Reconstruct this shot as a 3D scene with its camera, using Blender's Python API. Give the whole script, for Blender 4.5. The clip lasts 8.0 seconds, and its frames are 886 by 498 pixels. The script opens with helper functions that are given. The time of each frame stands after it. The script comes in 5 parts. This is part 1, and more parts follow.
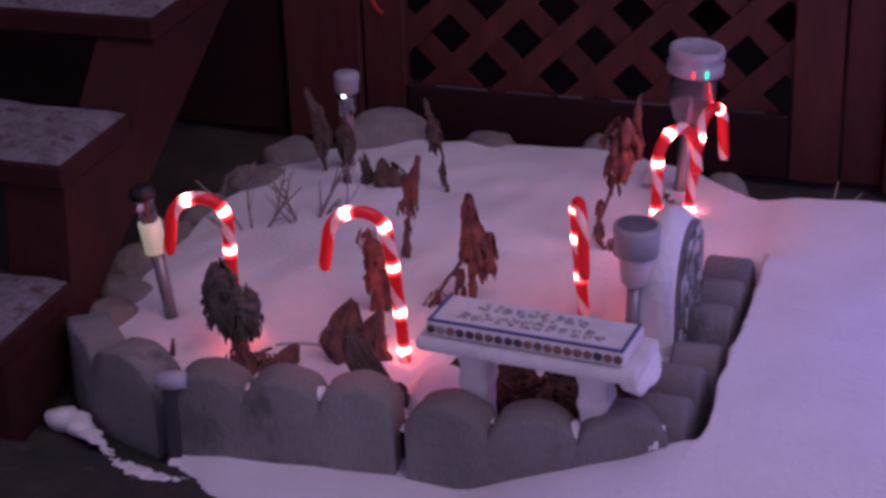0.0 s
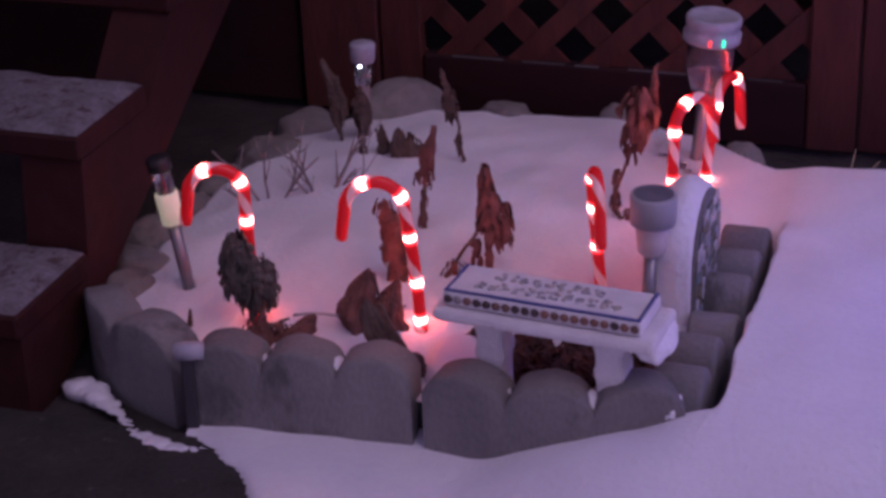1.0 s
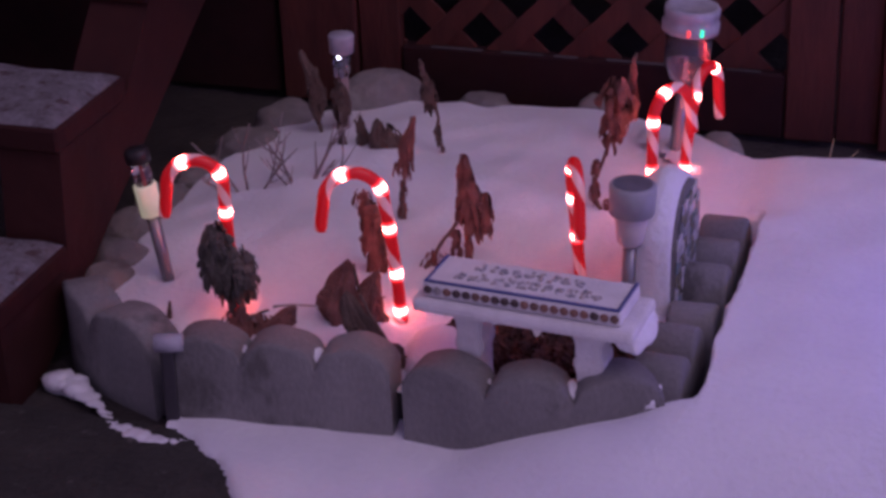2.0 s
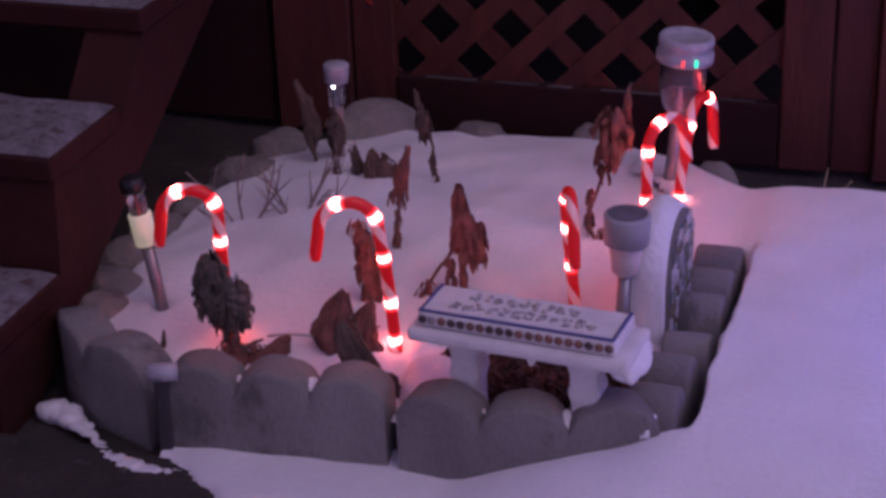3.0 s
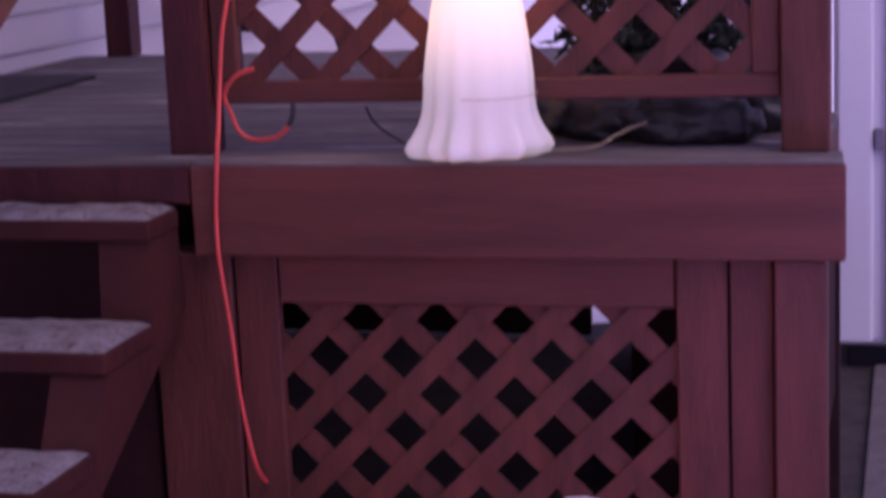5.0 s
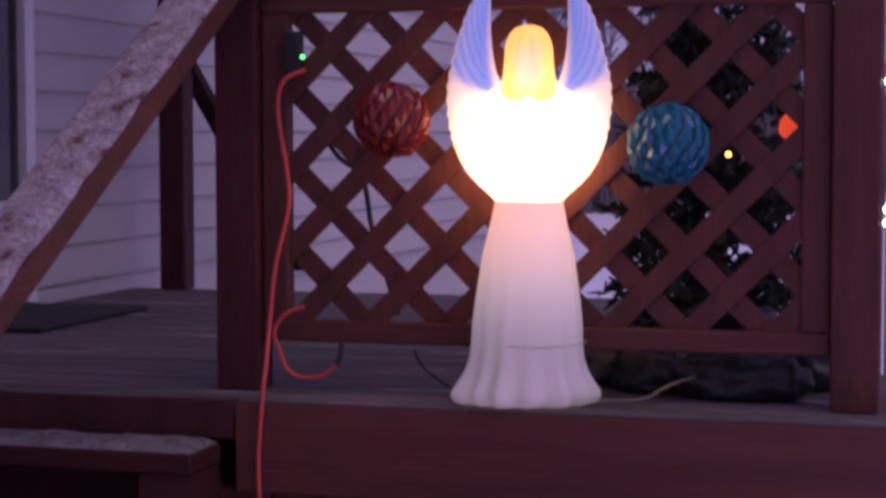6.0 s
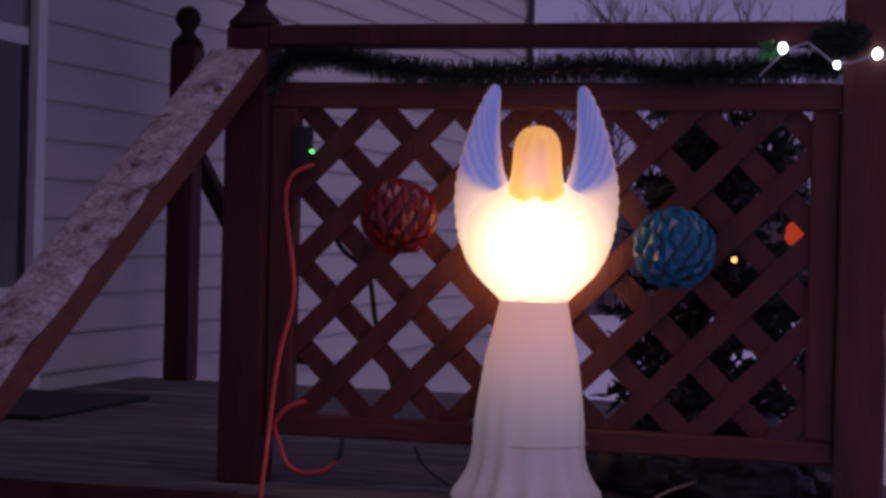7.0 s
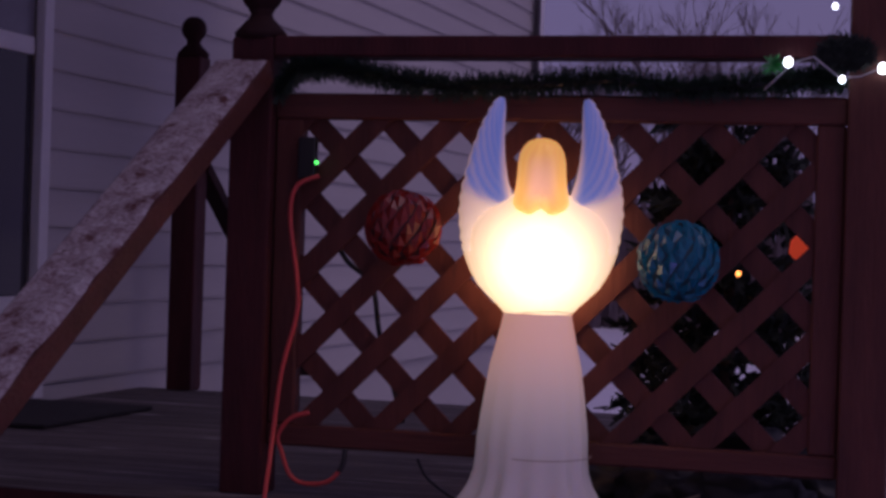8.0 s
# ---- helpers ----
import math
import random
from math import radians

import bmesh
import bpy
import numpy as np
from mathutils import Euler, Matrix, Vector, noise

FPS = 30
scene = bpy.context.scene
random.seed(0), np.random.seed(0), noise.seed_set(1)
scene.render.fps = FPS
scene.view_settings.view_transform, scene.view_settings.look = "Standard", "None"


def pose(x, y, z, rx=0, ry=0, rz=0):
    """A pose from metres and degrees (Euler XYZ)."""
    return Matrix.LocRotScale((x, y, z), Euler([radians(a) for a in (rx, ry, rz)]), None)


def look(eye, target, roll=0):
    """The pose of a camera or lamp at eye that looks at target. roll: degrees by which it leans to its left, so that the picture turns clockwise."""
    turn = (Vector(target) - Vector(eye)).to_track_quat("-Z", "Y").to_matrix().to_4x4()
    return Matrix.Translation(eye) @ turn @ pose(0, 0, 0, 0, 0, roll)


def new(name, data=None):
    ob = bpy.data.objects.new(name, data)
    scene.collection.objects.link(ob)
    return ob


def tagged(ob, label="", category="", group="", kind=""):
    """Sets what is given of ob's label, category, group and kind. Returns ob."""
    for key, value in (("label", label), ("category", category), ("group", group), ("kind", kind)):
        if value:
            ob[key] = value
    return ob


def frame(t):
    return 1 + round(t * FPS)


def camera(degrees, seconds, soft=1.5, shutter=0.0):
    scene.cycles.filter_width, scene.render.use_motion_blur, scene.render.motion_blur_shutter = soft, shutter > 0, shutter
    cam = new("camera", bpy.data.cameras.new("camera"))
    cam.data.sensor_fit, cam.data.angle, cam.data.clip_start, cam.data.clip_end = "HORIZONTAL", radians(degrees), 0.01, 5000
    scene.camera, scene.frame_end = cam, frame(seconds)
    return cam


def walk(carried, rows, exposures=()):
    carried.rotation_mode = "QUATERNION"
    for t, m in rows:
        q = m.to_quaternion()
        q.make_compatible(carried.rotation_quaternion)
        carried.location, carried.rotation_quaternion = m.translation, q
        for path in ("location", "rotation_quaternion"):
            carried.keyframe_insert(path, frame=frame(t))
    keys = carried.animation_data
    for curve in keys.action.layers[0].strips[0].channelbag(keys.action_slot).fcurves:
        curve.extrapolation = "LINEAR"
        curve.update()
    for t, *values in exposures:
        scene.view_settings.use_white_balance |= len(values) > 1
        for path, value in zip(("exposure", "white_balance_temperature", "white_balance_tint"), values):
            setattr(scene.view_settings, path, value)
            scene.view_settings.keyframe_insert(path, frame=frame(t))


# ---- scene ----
# ---- camera: a hand-held tilt from the flower bed up to the porch ----
EYE = (0.0, -3.4, 1.47)
cam = camera(26.73, 8.0, soft=3.3, shutter=0.4)
TURNS = [
    (0.0, 18.74, -25.15, -1.93),
    (0.5, 19.09, -25.47, -2.08),
    (1.0, 19.34, -26.05, -2.36),
    (1.5, 18.85, -26.38, -2.34),
    (3.0, 18.43, -25.46, -2.13),
    (3.5, 17.89, -22.88, -2.44),
    (4.0, 16.67, -20.05, -2.63),
    (4.5, 15.21, -15.98, -2.85),
    (5.0, 14.53, -11.07, -2.40),
    (5.2, 14.90, -9.34, -2.15),
    (6.3, 16.08, -2.27, 0.65),
    (6.5, 16.00, -1.81, 1.22),
    (7.0, 16.00, -0.53, 1.45),
    (7.5, 15.96, -0.22, 1.65),
    (8.0, 16.14, -0.17, 1.81),
]
EXPOSURES = [(0.0, -0.06), (3.5, -0.06), (4.5, 0.32), (5.0, 1.24), (5.2, 1.25), (6.3, -0.15), (6.5, -0.28), (7.0, -0.67), (7.5, -0.85), (8.0, -0.90)]
walk(cam, [(t, pose(*EYE, 90 + pitch, 0, yaw) @ pose(0, 0, 0, 0, 0, roll)) for t, yaw, pitch, roll in TURNS], EXPOSURES)

# ---- sky and light: overcast winter dusk ----
world = bpy.data.worlds.new("dusk_sky")
scene.world = world
world.use_nodes = True
wn, wl = world.node_tree.nodes, world.node_tree.links
wn.clear()
w_out = wn.new("ShaderNodeOutputWorld")
w_bg = wn.new("ShaderNodeBackground")
w_sky = wn.new("ShaderNodeTexSky")
w_sky.sky_type = "NISHITA"
w_sky.sun_disc = False
w_sky.sun_elevation = radians(3.0)
w_sky.sun_rotation = radians(200.0)
w_mix = wn.new("ShaderNodeMix")
w_mix.data_type = "RGBA"
w_mix.inputs["Factor"].default_value = 0.92
w_mix.inputs["B"].default_value = (1.52, 1.15, 2.85, 1)
wl.new(w_sky.outputs["Color"], w_mix.inputs["A"])
wl.new(w_mix.outputs["Result"], w_bg.inputs["Color"])
w_bg.inputs["Strength"].default_value = 0.15
wl.new(w_bg.outputs[0], w_out.inputs[0])

sun = new("sun", bpy.data.lights.new("sun", "SUN"))
sun.data.energy = 0.6
sun.data.angle = radians(40)
sun.data.color = (0.98, 0.72, 0.90)
sun.matrix_world = look((4.8, -2.6, 7.2), (0, 0, 0))


# ---- materials ----
def mat(name, a, b=None, scale=8.0, rough=0.7, metal=0.0, bump=0.0, bump_scale=60.0, fine=0.25, stretch=(1, 1, 1), spots=None, spot_scale=3.0, spot_at=0.55, glow=None, glow_k=0.0, through_light=0.0, gloss=0.5):
    """A surface of two colours mixed by coarse and fine noise, with relief; spots lays a third colour over it in patches."""
    m = bpy.data.materials.new(name)
    m.use_nodes = True
    nd, ln = m.node_tree.nodes, m.node_tree.links
    bs = nd["Principled BSDF"]
    b = b or tuple(min(1, v * 0.75) for v in a)
    co = nd.new("ShaderNodeTexCoord")
    mp = nd.new("ShaderNodeMapping")
    mp.inputs["Scale"].default_value = stretch
    ln.new(co.outputs["Object"], mp.inputs["Vector"])
    rnd = nd.new("ShaderNodeObjectInfo")
    shift = nd.new("ShaderNodeVectorMath")
    shift.operation = "ADD"
    spread = nd.new("ShaderNodeMath")
    spread.operation = "MULTIPLY"
    spread.inputs[1].default_value = 37.0
    ln.new(rnd.outputs["Random"], spread.inputs[0])
    ln.new(mp.outputs[0], shift.inputs[0])
    ln.new(spread.outputs[0], shift.inputs[1])
    n1 = nd.new("ShaderNodeTexNoise")
    n1.inputs["Scale"].default_value = scale
    n1.inputs["Detail"].default_value = 6
    n2 = nd.new("ShaderNodeTexNoise")
    n2.inputs["Scale"].default_value = bump_scale
    n2.inputs["Detail"].default_value = 5
    for n in (n1, n2):
        ln.new(shift.outputs[0], n.inputs["Vector"])
    mx = nd.new("ShaderNodeMix")
    mx.data_type = "FLOAT"
    mx.inputs["Factor"].default_value = fine
    ln.new(n1.outputs["Fac"], mx.inputs["A"])
    ln.new(n2.outputs["Fac"], mx.inputs["B"])
    rp = nd.new("ShaderNodeValToRGB")
    rp.color_ramp.elements[0].position, rp.color_ramp.elements[1].position = 0.32, 0.68
    rp.color_ramp.elements[0].color, rp.color_ramp.elements[1].color = (*b, 1), (*a, 1)
    ln.new(mx.outputs["Result"], rp.inputs["Fac"])
    col = rp.outputs["Color"]
    if spots:
        n3 = nd.new("ShaderNodeTexNoise")
        n3.inputs["Scale"].default_value = spot_scale
        n3.inputs["Detail"].default_value = 9
        n3.inputs["Roughness"].default_value = 0.65
        ln.new(shift.outputs[0], n3.inputs["Vector"])
        r3 = nd.new("ShaderNodeValToRGB")
        r3.color_ramp.elements[0].position, r3.color_ramp.elements[1].position = spot_at, spot_at + 0.08
        ln.new(n3.outputs["Fac"], r3.inputs["Fac"])
        m3 = nd.new("ShaderNodeMix")
        m3.data_type = "RGBA"
        m3.inputs["B"].default_value = (*spots, 1)
        ln.new(r3.outputs["Color"], m3.inputs["Factor"])
        ln.new(col, m3.inputs["A"])
        col = m3.outputs["Result"]
    ln.new(col, bs.inputs["Base Color"])
    bs.inputs["Roughness"].default_value = rough
    bs.inputs["Metallic"].default_value = metal
    bs.inputs["Specular IOR Level"].default_value = gloss
    if through_light:
        bs.inputs["Subsurface Weight"].default_value = through_light
        bs.inputs["Subsurface Radius"].default_value = (0.03, 0.025, 0.03)
    if bump:
        bp = nd.new("ShaderNodeBump")
        bp.inputs["Strength"].default_value = bump
        bp.inputs["Distance"].default_value = 0.01
        ln.new(n2.outputs["Fac"], bp.inputs["Height"])
        ln.new(bp.outputs[0], bs.inputs["Normal"])
    if glow:
        bs.inputs["Emission Color"].default_value = (*glow, 1)
        bs.inputs["Emission Strength"].default_value = glow_k
    return m


def glass(name, tint=(1, 1, 1), rough=0.05, clear=1.0):
    m = bpy.data.materials.new(name)
    m.use_nodes = True
    bs = m.node_tree.nodes["Principled BSDF"]
    bs.inputs["Base Color"].default_value = (*tint, 1)
    bs.inputs["Transmission Weight"].default_value = clear
    bs.inputs["Roughness"].default_value = rough
    bs.inputs["IOR"].default_value = 1.45
    return m


SNOW = mat("snow", (0.86, 0.85, 0.87), (0.74, 0.73, 0.77), scale=5, rough=0.6, bump=0.35, bump_scale=90, through_light=0.15)
RED = mat("red_stained_wood", (0.118, 0.039, 0.030), (0.064, 0.022, 0.018), scale=3, rough=0.6, gloss=0.25, bump=0.25, bump_scale=25, stretch=(6, 6, 1), spots=(0.050, 0.020, 0.022), spot_scale=5, spot_at=0.66)
REDH = mat("red_stained_board", (0.118, 0.039, 0.030), (0.066, 0.023, 0.019), scale=3, rough=0.6, gloss=0.25, bump=0.25, bump_scale=25, stretch=(0.5, 3, 6), spots=(0.052, 0.022, 0.024), spot_scale=4, spot_at=0.66)
# darker red for the left and far posts, top rail and stair fascia
NEWEL = mat("dark_red_post", (0.078, 0.021, 0.022), (0.040, 0.012, 0.014), scale=3, rough=0.65, gloss=0.2, bump=0.3, bump_scale=30, stretch=(6, 6, 1), spots=(0.034, 0.013, 0.015), spot_scale=5, spot_at=0.6)
# darker copy of the red stain, with the stairs' shade put into its colour
SHADERED = mat("shaded_red_stain", (0.054, 0.017, 0.015), (0.030, 0.010, 0.010), scale=4, rough=0.7, gloss=0.15, bump=0.25, bump_scale=30, spots=(0.035, 0.014, 0.014), spot_scale=6, spot_at=0.6)
# darkest red, for the low rail, skirts, finials and far rail
DARKRED = mat("dark_red_stain", (0.042, 0.016, 0.016), (0.022, 0.010, 0.011), scale=4, gloss=0.15, rough=0.75, bump=0.2, bump_scale=30)
FROSTY = mat("frosted_deck_board", (0.155, 0.133, 0.136), (0.045, 0.038, 0.039), scale=3, rough=0.8, gloss=0.25, bump=0.3, bump_scale=40, stretch=(0.6, 5, 5), spots=(0.29, 0.27, 0.285), spot_scale=4, spot_at=0.59)
CONCRETE = mat("grey_concrete", (0.25, 0.24, 0.235), (0.135, 0.13, 0.128), scale=5, rough=0.92, bump=0.25, bump_scale=150, fine=0.28, stretch=(1, 1, 0.6), spots=(0.11, 0.105, 0.10), spot_scale=7, spot_at=0.57)
SLAB = mat("worn_concrete_slab", (0.050, 0.045, 0.039), (0.020, 0.018, 0.016), scale=14, rough=0.95, bump=0.9, bump_scale=90, fine=0.4, spots=(0.12, 0.112, 0.10), spot_scale=26, spot_at=0.62)
EARTH = mat("bare_earth", (0.055, 0.045, 0.040), (0.022, 0.019, 0.018), scale=9, rough=0.95, bump=0.8, bump_scale=70)
MULCH = mat("red_bark_mulch", (0.12, 0.045, 0.033), (0.04, 0.018, 0.015), scale=30, rough=0.95, bump=0.8, bump_scale=120)
SIDING = mat("vinyl_siding", (0.53, 0.50, 0.485), (0.46, 0.435, 0.425), scale=2, rough=0.5, bump=0.1, bump_scale=50, stretch=(1, 0.3, 4))
WHITE = mat("white_paint", (0.80, 0.79, 0.79), (0.70, 0.69, 0.70), scale=6, rough=0.5, bump=0.1)
WHITESTONE = mat("white_cast_stone", (0.78, 0.76, 0.76), (0.62, 0.60, 0.61), scale=25, rough=0.8, bump=0.3, bump_scale=160)
ROCK = mat("field_stone", (0.26, 0.235, 0.215), (0.13, 0.115, 0.11), scale=11, rough=0.9, bump=0.5, bump_scale=60, spots=(0.34, 0.31, 0.285), spot_scale=8, spot_at=0.62)
BLACKPL = mat("black_plastic", (0.018, 0.018, 0.02), (0.01, 0.01, 0.012), rough=0.4)
GREYMETAL = mat("brushed_grey_metal", (0.36, 0.35, 0.36), (0.24, 0.23, 0.24), scale=30, rough=0.4, metal=0.8, stretch=(1, 1, 0.1))
CORDRED = mat("red_cord", (0.62, 0.07, 0.06), (0.45, 0.05, 0.045), rough=0.5)


# ---- mesh helpers ----
def box(bm, lo, hi, m=None):
    vs = [bm.verts.new((x, y, z)) for x in (lo[0], hi[0]) for y in (lo[1], hi[1]) for z in (lo[2], hi[2])]
    if m is not None:
        for v in vs:
            v.co = m @ v.co
    for f in ((0, 1, 3, 2), (4, 6, 7, 5), (0, 4, 5, 1), (2, 3, 7, 6), (0, 2, 6, 4), (1, 5, 7, 3)):
        bm.faces.new([vs[i] for i in f])
    return vs


def boxed(lo, hi, bevel=0.0, m=None, segs=2):
    bm = bmesh.new()
    box(bm, lo, hi, m)
    bmesh.ops.recalc_face_normals(bm, faces=bm.faces)
    if bevel:
        bmesh.ops.bevel(bm, geom=bm.edges[:], offset=bevel, segments=segs, affect="EDGES", profile=0.5)
    return bm


def finish(name, bm, material, smooth=False):
    bmesh.ops.recalc_face_normals(bm, faces=bm.faces)
    me = bpy.data.meshes.new(name)
    bm.to_mesh(me)
    bm.free()
    if smooth:
        me.polygons.foreach_set("use_smooth", [True] * len(me.polygons))
    me.materials.append(material)
    return me


def part(name, bm, material, parent=None, label="", smooth=False, at=None):
    ob = new(name, bm if isinstance(bm, bpy.types.Mesh) else finish(name, bm, material, smooth))
    if parent is not None:
        ob.parent = parent
    if at is not None:
        ob.matrix_basis = at
    return tagged(ob, label)


def thing(name, label, category, m=None, group="", kind=""):
    ob = new(name)
    ob.empty_display_size = 0.05
    if m is not None:
        ob.matrix_basis = m
    return tagged(ob, label, category, group, kind)


def tube(bm, pts, radii, n=10, cap=True):
    """A round tube through the points; radii is one number or one per point. Returns its rings."""
    pts = [Vector(p) for p in pts]
    if not hasattr(radii, "__len__"):
        radii = [radii] * len(pts)
    rings, side = [], None
    for i, p in enumerate(pts):
        way = (pts[min(i + 1, len(pts) - 1)] - pts[max(i - 1, 0)]).normalized()
        if side is None:
            side = way.orthogonal().normalized()
        side = (side - way * side.dot(way)).normalized()
        up = way.cross(side)
        rings.append([bm.verts.new(p + (side * math.cos(a) + up * math.sin(a)) * radii[i]) for a in (2 * math.pi * k / n for k in range(n))])
    for a, b in zip(rings, rings[1:]):
        for k in range(n):
            bm.faces.new((a[k], a[(k + 1) % n], b[(k + 1) % n], b[k]))
    if cap:
        bm.faces.new(rings[0][::-1])
        bm.faces.new(rings[-1])
    return rings


def lathe(bm, profile, n=24, m=None, cap=True):
    """Turns a profile of (radius, height) about z."""
    rings = []
    for r, z in profile:
        ring = [bm.verts.new((r * math.cos(2 * math.pi * k / n), r * math.sin(2 * math.pi * k / n), z)) for k in range(n)]
        if m is not None:
            for v in ring:
                v.co = m @ v.co
        rings.append(ring)
    for a, b in zip(rings, rings[1:]):
        for k in range(n):
            bm.faces.new((a[k], a[(k + 1) % n], b[(k + 1) % n], b[k]))
    if cap:
        bm.faces.new(rings[0][::-1])
        bm.faces.new(rings[-1])
    return rings


def turned(profile, n=24, m=None, cap=True):
    bm = bmesh.new()
    lathe(bm, profile, n, m, cap)
    return bm


def smoothstep(a, b, x):
    t = min(1.0, max(0.0, (x - a) / (b - a)))
    return t * t * (3 - 2 * t)


def wobble(x, y, s, seed=0.0):
    return noise.noise(Vector((x * s + seed, y * s - seed, seed * 1.7)))

# ---- ground ----
DECK = 0.95


def sheet(name, xs, ys, height, material, keep=None):
    """A grid over xs and ys lifted to height(x, y); keep(x, y) leaves cells out."""
    bm = bmesh.new()
    rows_ = [[None] * len(xs) for _ in ys]
    for j, y in enumerate(ys):
        for i, x in enumerate(xs):
            rows_[j][i] = bm.verts.new((x, y, height(x, y)))
    for j in range(len(ys) - 1):
        for i in range(len(xs) - 1):
            cx, cy = (xs[i] + xs[i + 1]) / 2, (ys[j] + ys[j + 1]) / 2
            if keep is None or keep(cx, cy):
                bm.faces.new((rows_[j][i], rows_[j][i + 1], rows_[j + 1][i + 1], rows_[j + 1][i]))
    bmesh.ops.delete(bm, geom=[v for v in bm.verts if not v.link_faces], context="VERTS")
    return new(name, finish(name, bm, material, True))


def steps(a, b, n):
    return [a + (b - a) * i / n for i in range(n + 1)]


far = [4.0, 7.0, 12.0, 25.0, 60.0, 150.0, 400.0]
tagged(sheet("ground", [-v for v in far[::-1]] + steps(-3.0, 3.0, 60) + far, [-v for v in far[::-1]] + steps(-3.0, 3.0, 60) + far,
             lambda x, y: -0.012 + 0.012 * wobble(x, y, 6.0, 3.1), EARTH), "dark bare frozen earth", "ground", kind="structure")

BED_X, BED_Y = -0.925, -0.70


def bed_in(x, y):
    """Below 1 inside the flower bed."""
    return (abs((x - BED_X) / 0.50)) ** 3.2 + (abs((y - BED_Y) / (0.50 if y < BED_Y else 0.58))) ** 3.2


def bed_height(x, y):
    h = 0.080 + 0.034 * (1 - min(1.0, bed_in(x, y))) + 0.014 * smoothstep(-0.75, -0.35, y) * smoothstep(-1.4, -1.1, x) * (1 - smoothstep(-0.8, -0.5, x))
    h += 0.012 * wobble(x, y, 5.0, 1.0) + 0.005 * wobble(x, y, 14.0, 4.0)
    bare = math.exp(-(((x + 0.615) / 0.20) ** 4 + ((y + 1.10) / 0.085) ** 4))
    h -= 0.09 * bare
    # snow melted back round the stakes
    for sx, sy in ((-1.300, -0.962), (-1.138, -1.058), (-0.876, -1.018), (-0.636, -0.822), (-0.574, -0.60), (-0.556, -0.405), (-0.590, -0.31)):
        h -= 0.016 * math.exp(-((x - sx) ** 2 + (y - sy) ** 2) / 0.020 ** 2)
    return h - 0.11 * smoothstep(0.94, 1.28, bed_in(x, y))


snow_bed = sheet("snow_bed", steps(-1.50, -0.36, 152), steps(-1.24, -0.08, 154), bed_height, SNOW, lambda x, y: bed_in(x, y) < 1.3 and y > -1.195)
tagged(snow_bed, "smooth snow filling the raised flower bed", "snow", kind="structure")


def slab_edge(x):
    """The line along which the snow in front of the bed gives way to the bare slab."""
    run = min(1.0, max(0.0, (x + 1.15) / 0.17))
    return -1.298 - 0.16 * run ** 1.6 - 2.0 * smoothstep(-0.985, -0.86, x) + 0.016 * wobble(x, 0, 12, 7.0) + 0.010 * wobble(x, 0, 40, 2.0)


def yard_height(x, y):
    h = 0.035 + 0.012 * wobble(x, y, 3.0, 9.0) + 0.005 * wobble(x, y, 11.0, 5.0)
    h += 0.072 * smoothstep(-0.50, -0.38, x) * smoothstep(-1.35, -1.0, y) + 0.03 * smoothstep(-0.85, -0.45, x) * (1 - smoothstep(-1.5, -1.2, -abs(y + 1.25) - 1.2))
    h += 0.012 * math.exp(-(((x + 0.45) / 0.14) ** 2 + ((y + 0.40) / 0.17) ** 2))
    h -= 0.016 * (1 - smoothstep(-0.80, -0.62, x)) * (1 - smoothstep(-1.22, -1.15, y)) * smoothstep(-1.75, -1.35, y)
    # melted back from the edging stones
    edge = -0.391 + 0.010 * wobble(0, y, 13, 3.0) + 0.006 * wobble(0, y, 31, 3.0)
    h -= 0.17 * (1 - smoothstep(edge - 0.004, edge + 0.008, x)) * (1 - smoothstep(-0.61, -0.58, y)) * smoothstep(-1.17, -1.11, y)
    h += 0.055 * smoothstep(-0.74, -0.46, x) * math.exp(-((y + 1.24) / 0.13) ** 2)
    # one soft slope from the bed down to the yard, behind the edging
    t = smoothstep(-0.64, -0.56, y) * (1 - smoothstep(-0.50, -0.26, x))
    h += (0.112 - h) * t
    rear = -0.14 - 0.13 * smoothstep(-0.62, -0.40, x) + 0.02 * wobble(x, 0, 9.0, 2.2)
    h -= 0.13 * smoothstep(rear - 0.07, rear + 0.02, y)
    if y < -1.2 and x < -0.4:
        h = max(h, 0.018)
    if y < -1.0 and x < -0.8:
        h -= 0.07 * smoothstep(-0.025, 0.03, slab_edge(x) - y)
    return h


def yard_keep(x, y):
    if bed_in(x, y) < (0.93 if y < -0.62 else 0.45):
        return False
    if x < -0.66 and y > -0.85:
        return False
    if x < -0.86 and (y < slab_edge(x) - 0.035 or x < -1.16):
        return False
    return True


xs = sorted([-1.6 + 0.0125 * i for i in range(136)] + [-0.446 + 0.004 * i for i in range(24)]) + [0.12, 0.2, 0.4, 0.8, 1.5, 3, 6, 12]
ys = [-60, -30, -12, -6, -4, -3, -2.4, -2.0] + [-1.8 + 0.0125 * i for i in range(128)] + [-0.19]
tagged(sheet("snow_yard", xs, ys, yard_height, SNOW, yard_keep), "purplish trodden snow in front of the bed", "snow", kind="structure")


def field_in(x, y):
    """Where undisturbed snow lies beyond the cleared ground round the deck."""
    if x > 10.0 or y < -58.0 or (x > 1.3 and y > -0.5) or (y > 2.6 and x > -2.4) or y > 8.5:
        return True
    return y < -3.7 and x < -0.5


def field_height(x, y):
    inside = all(field_in(x + a, y + b) for a in (-0.02, 0.02) for b in (-0.02, 0.02))
    return 0.020 + 0.010 * wobble(x, y, 2.0, 4.0) if inside else -0.03


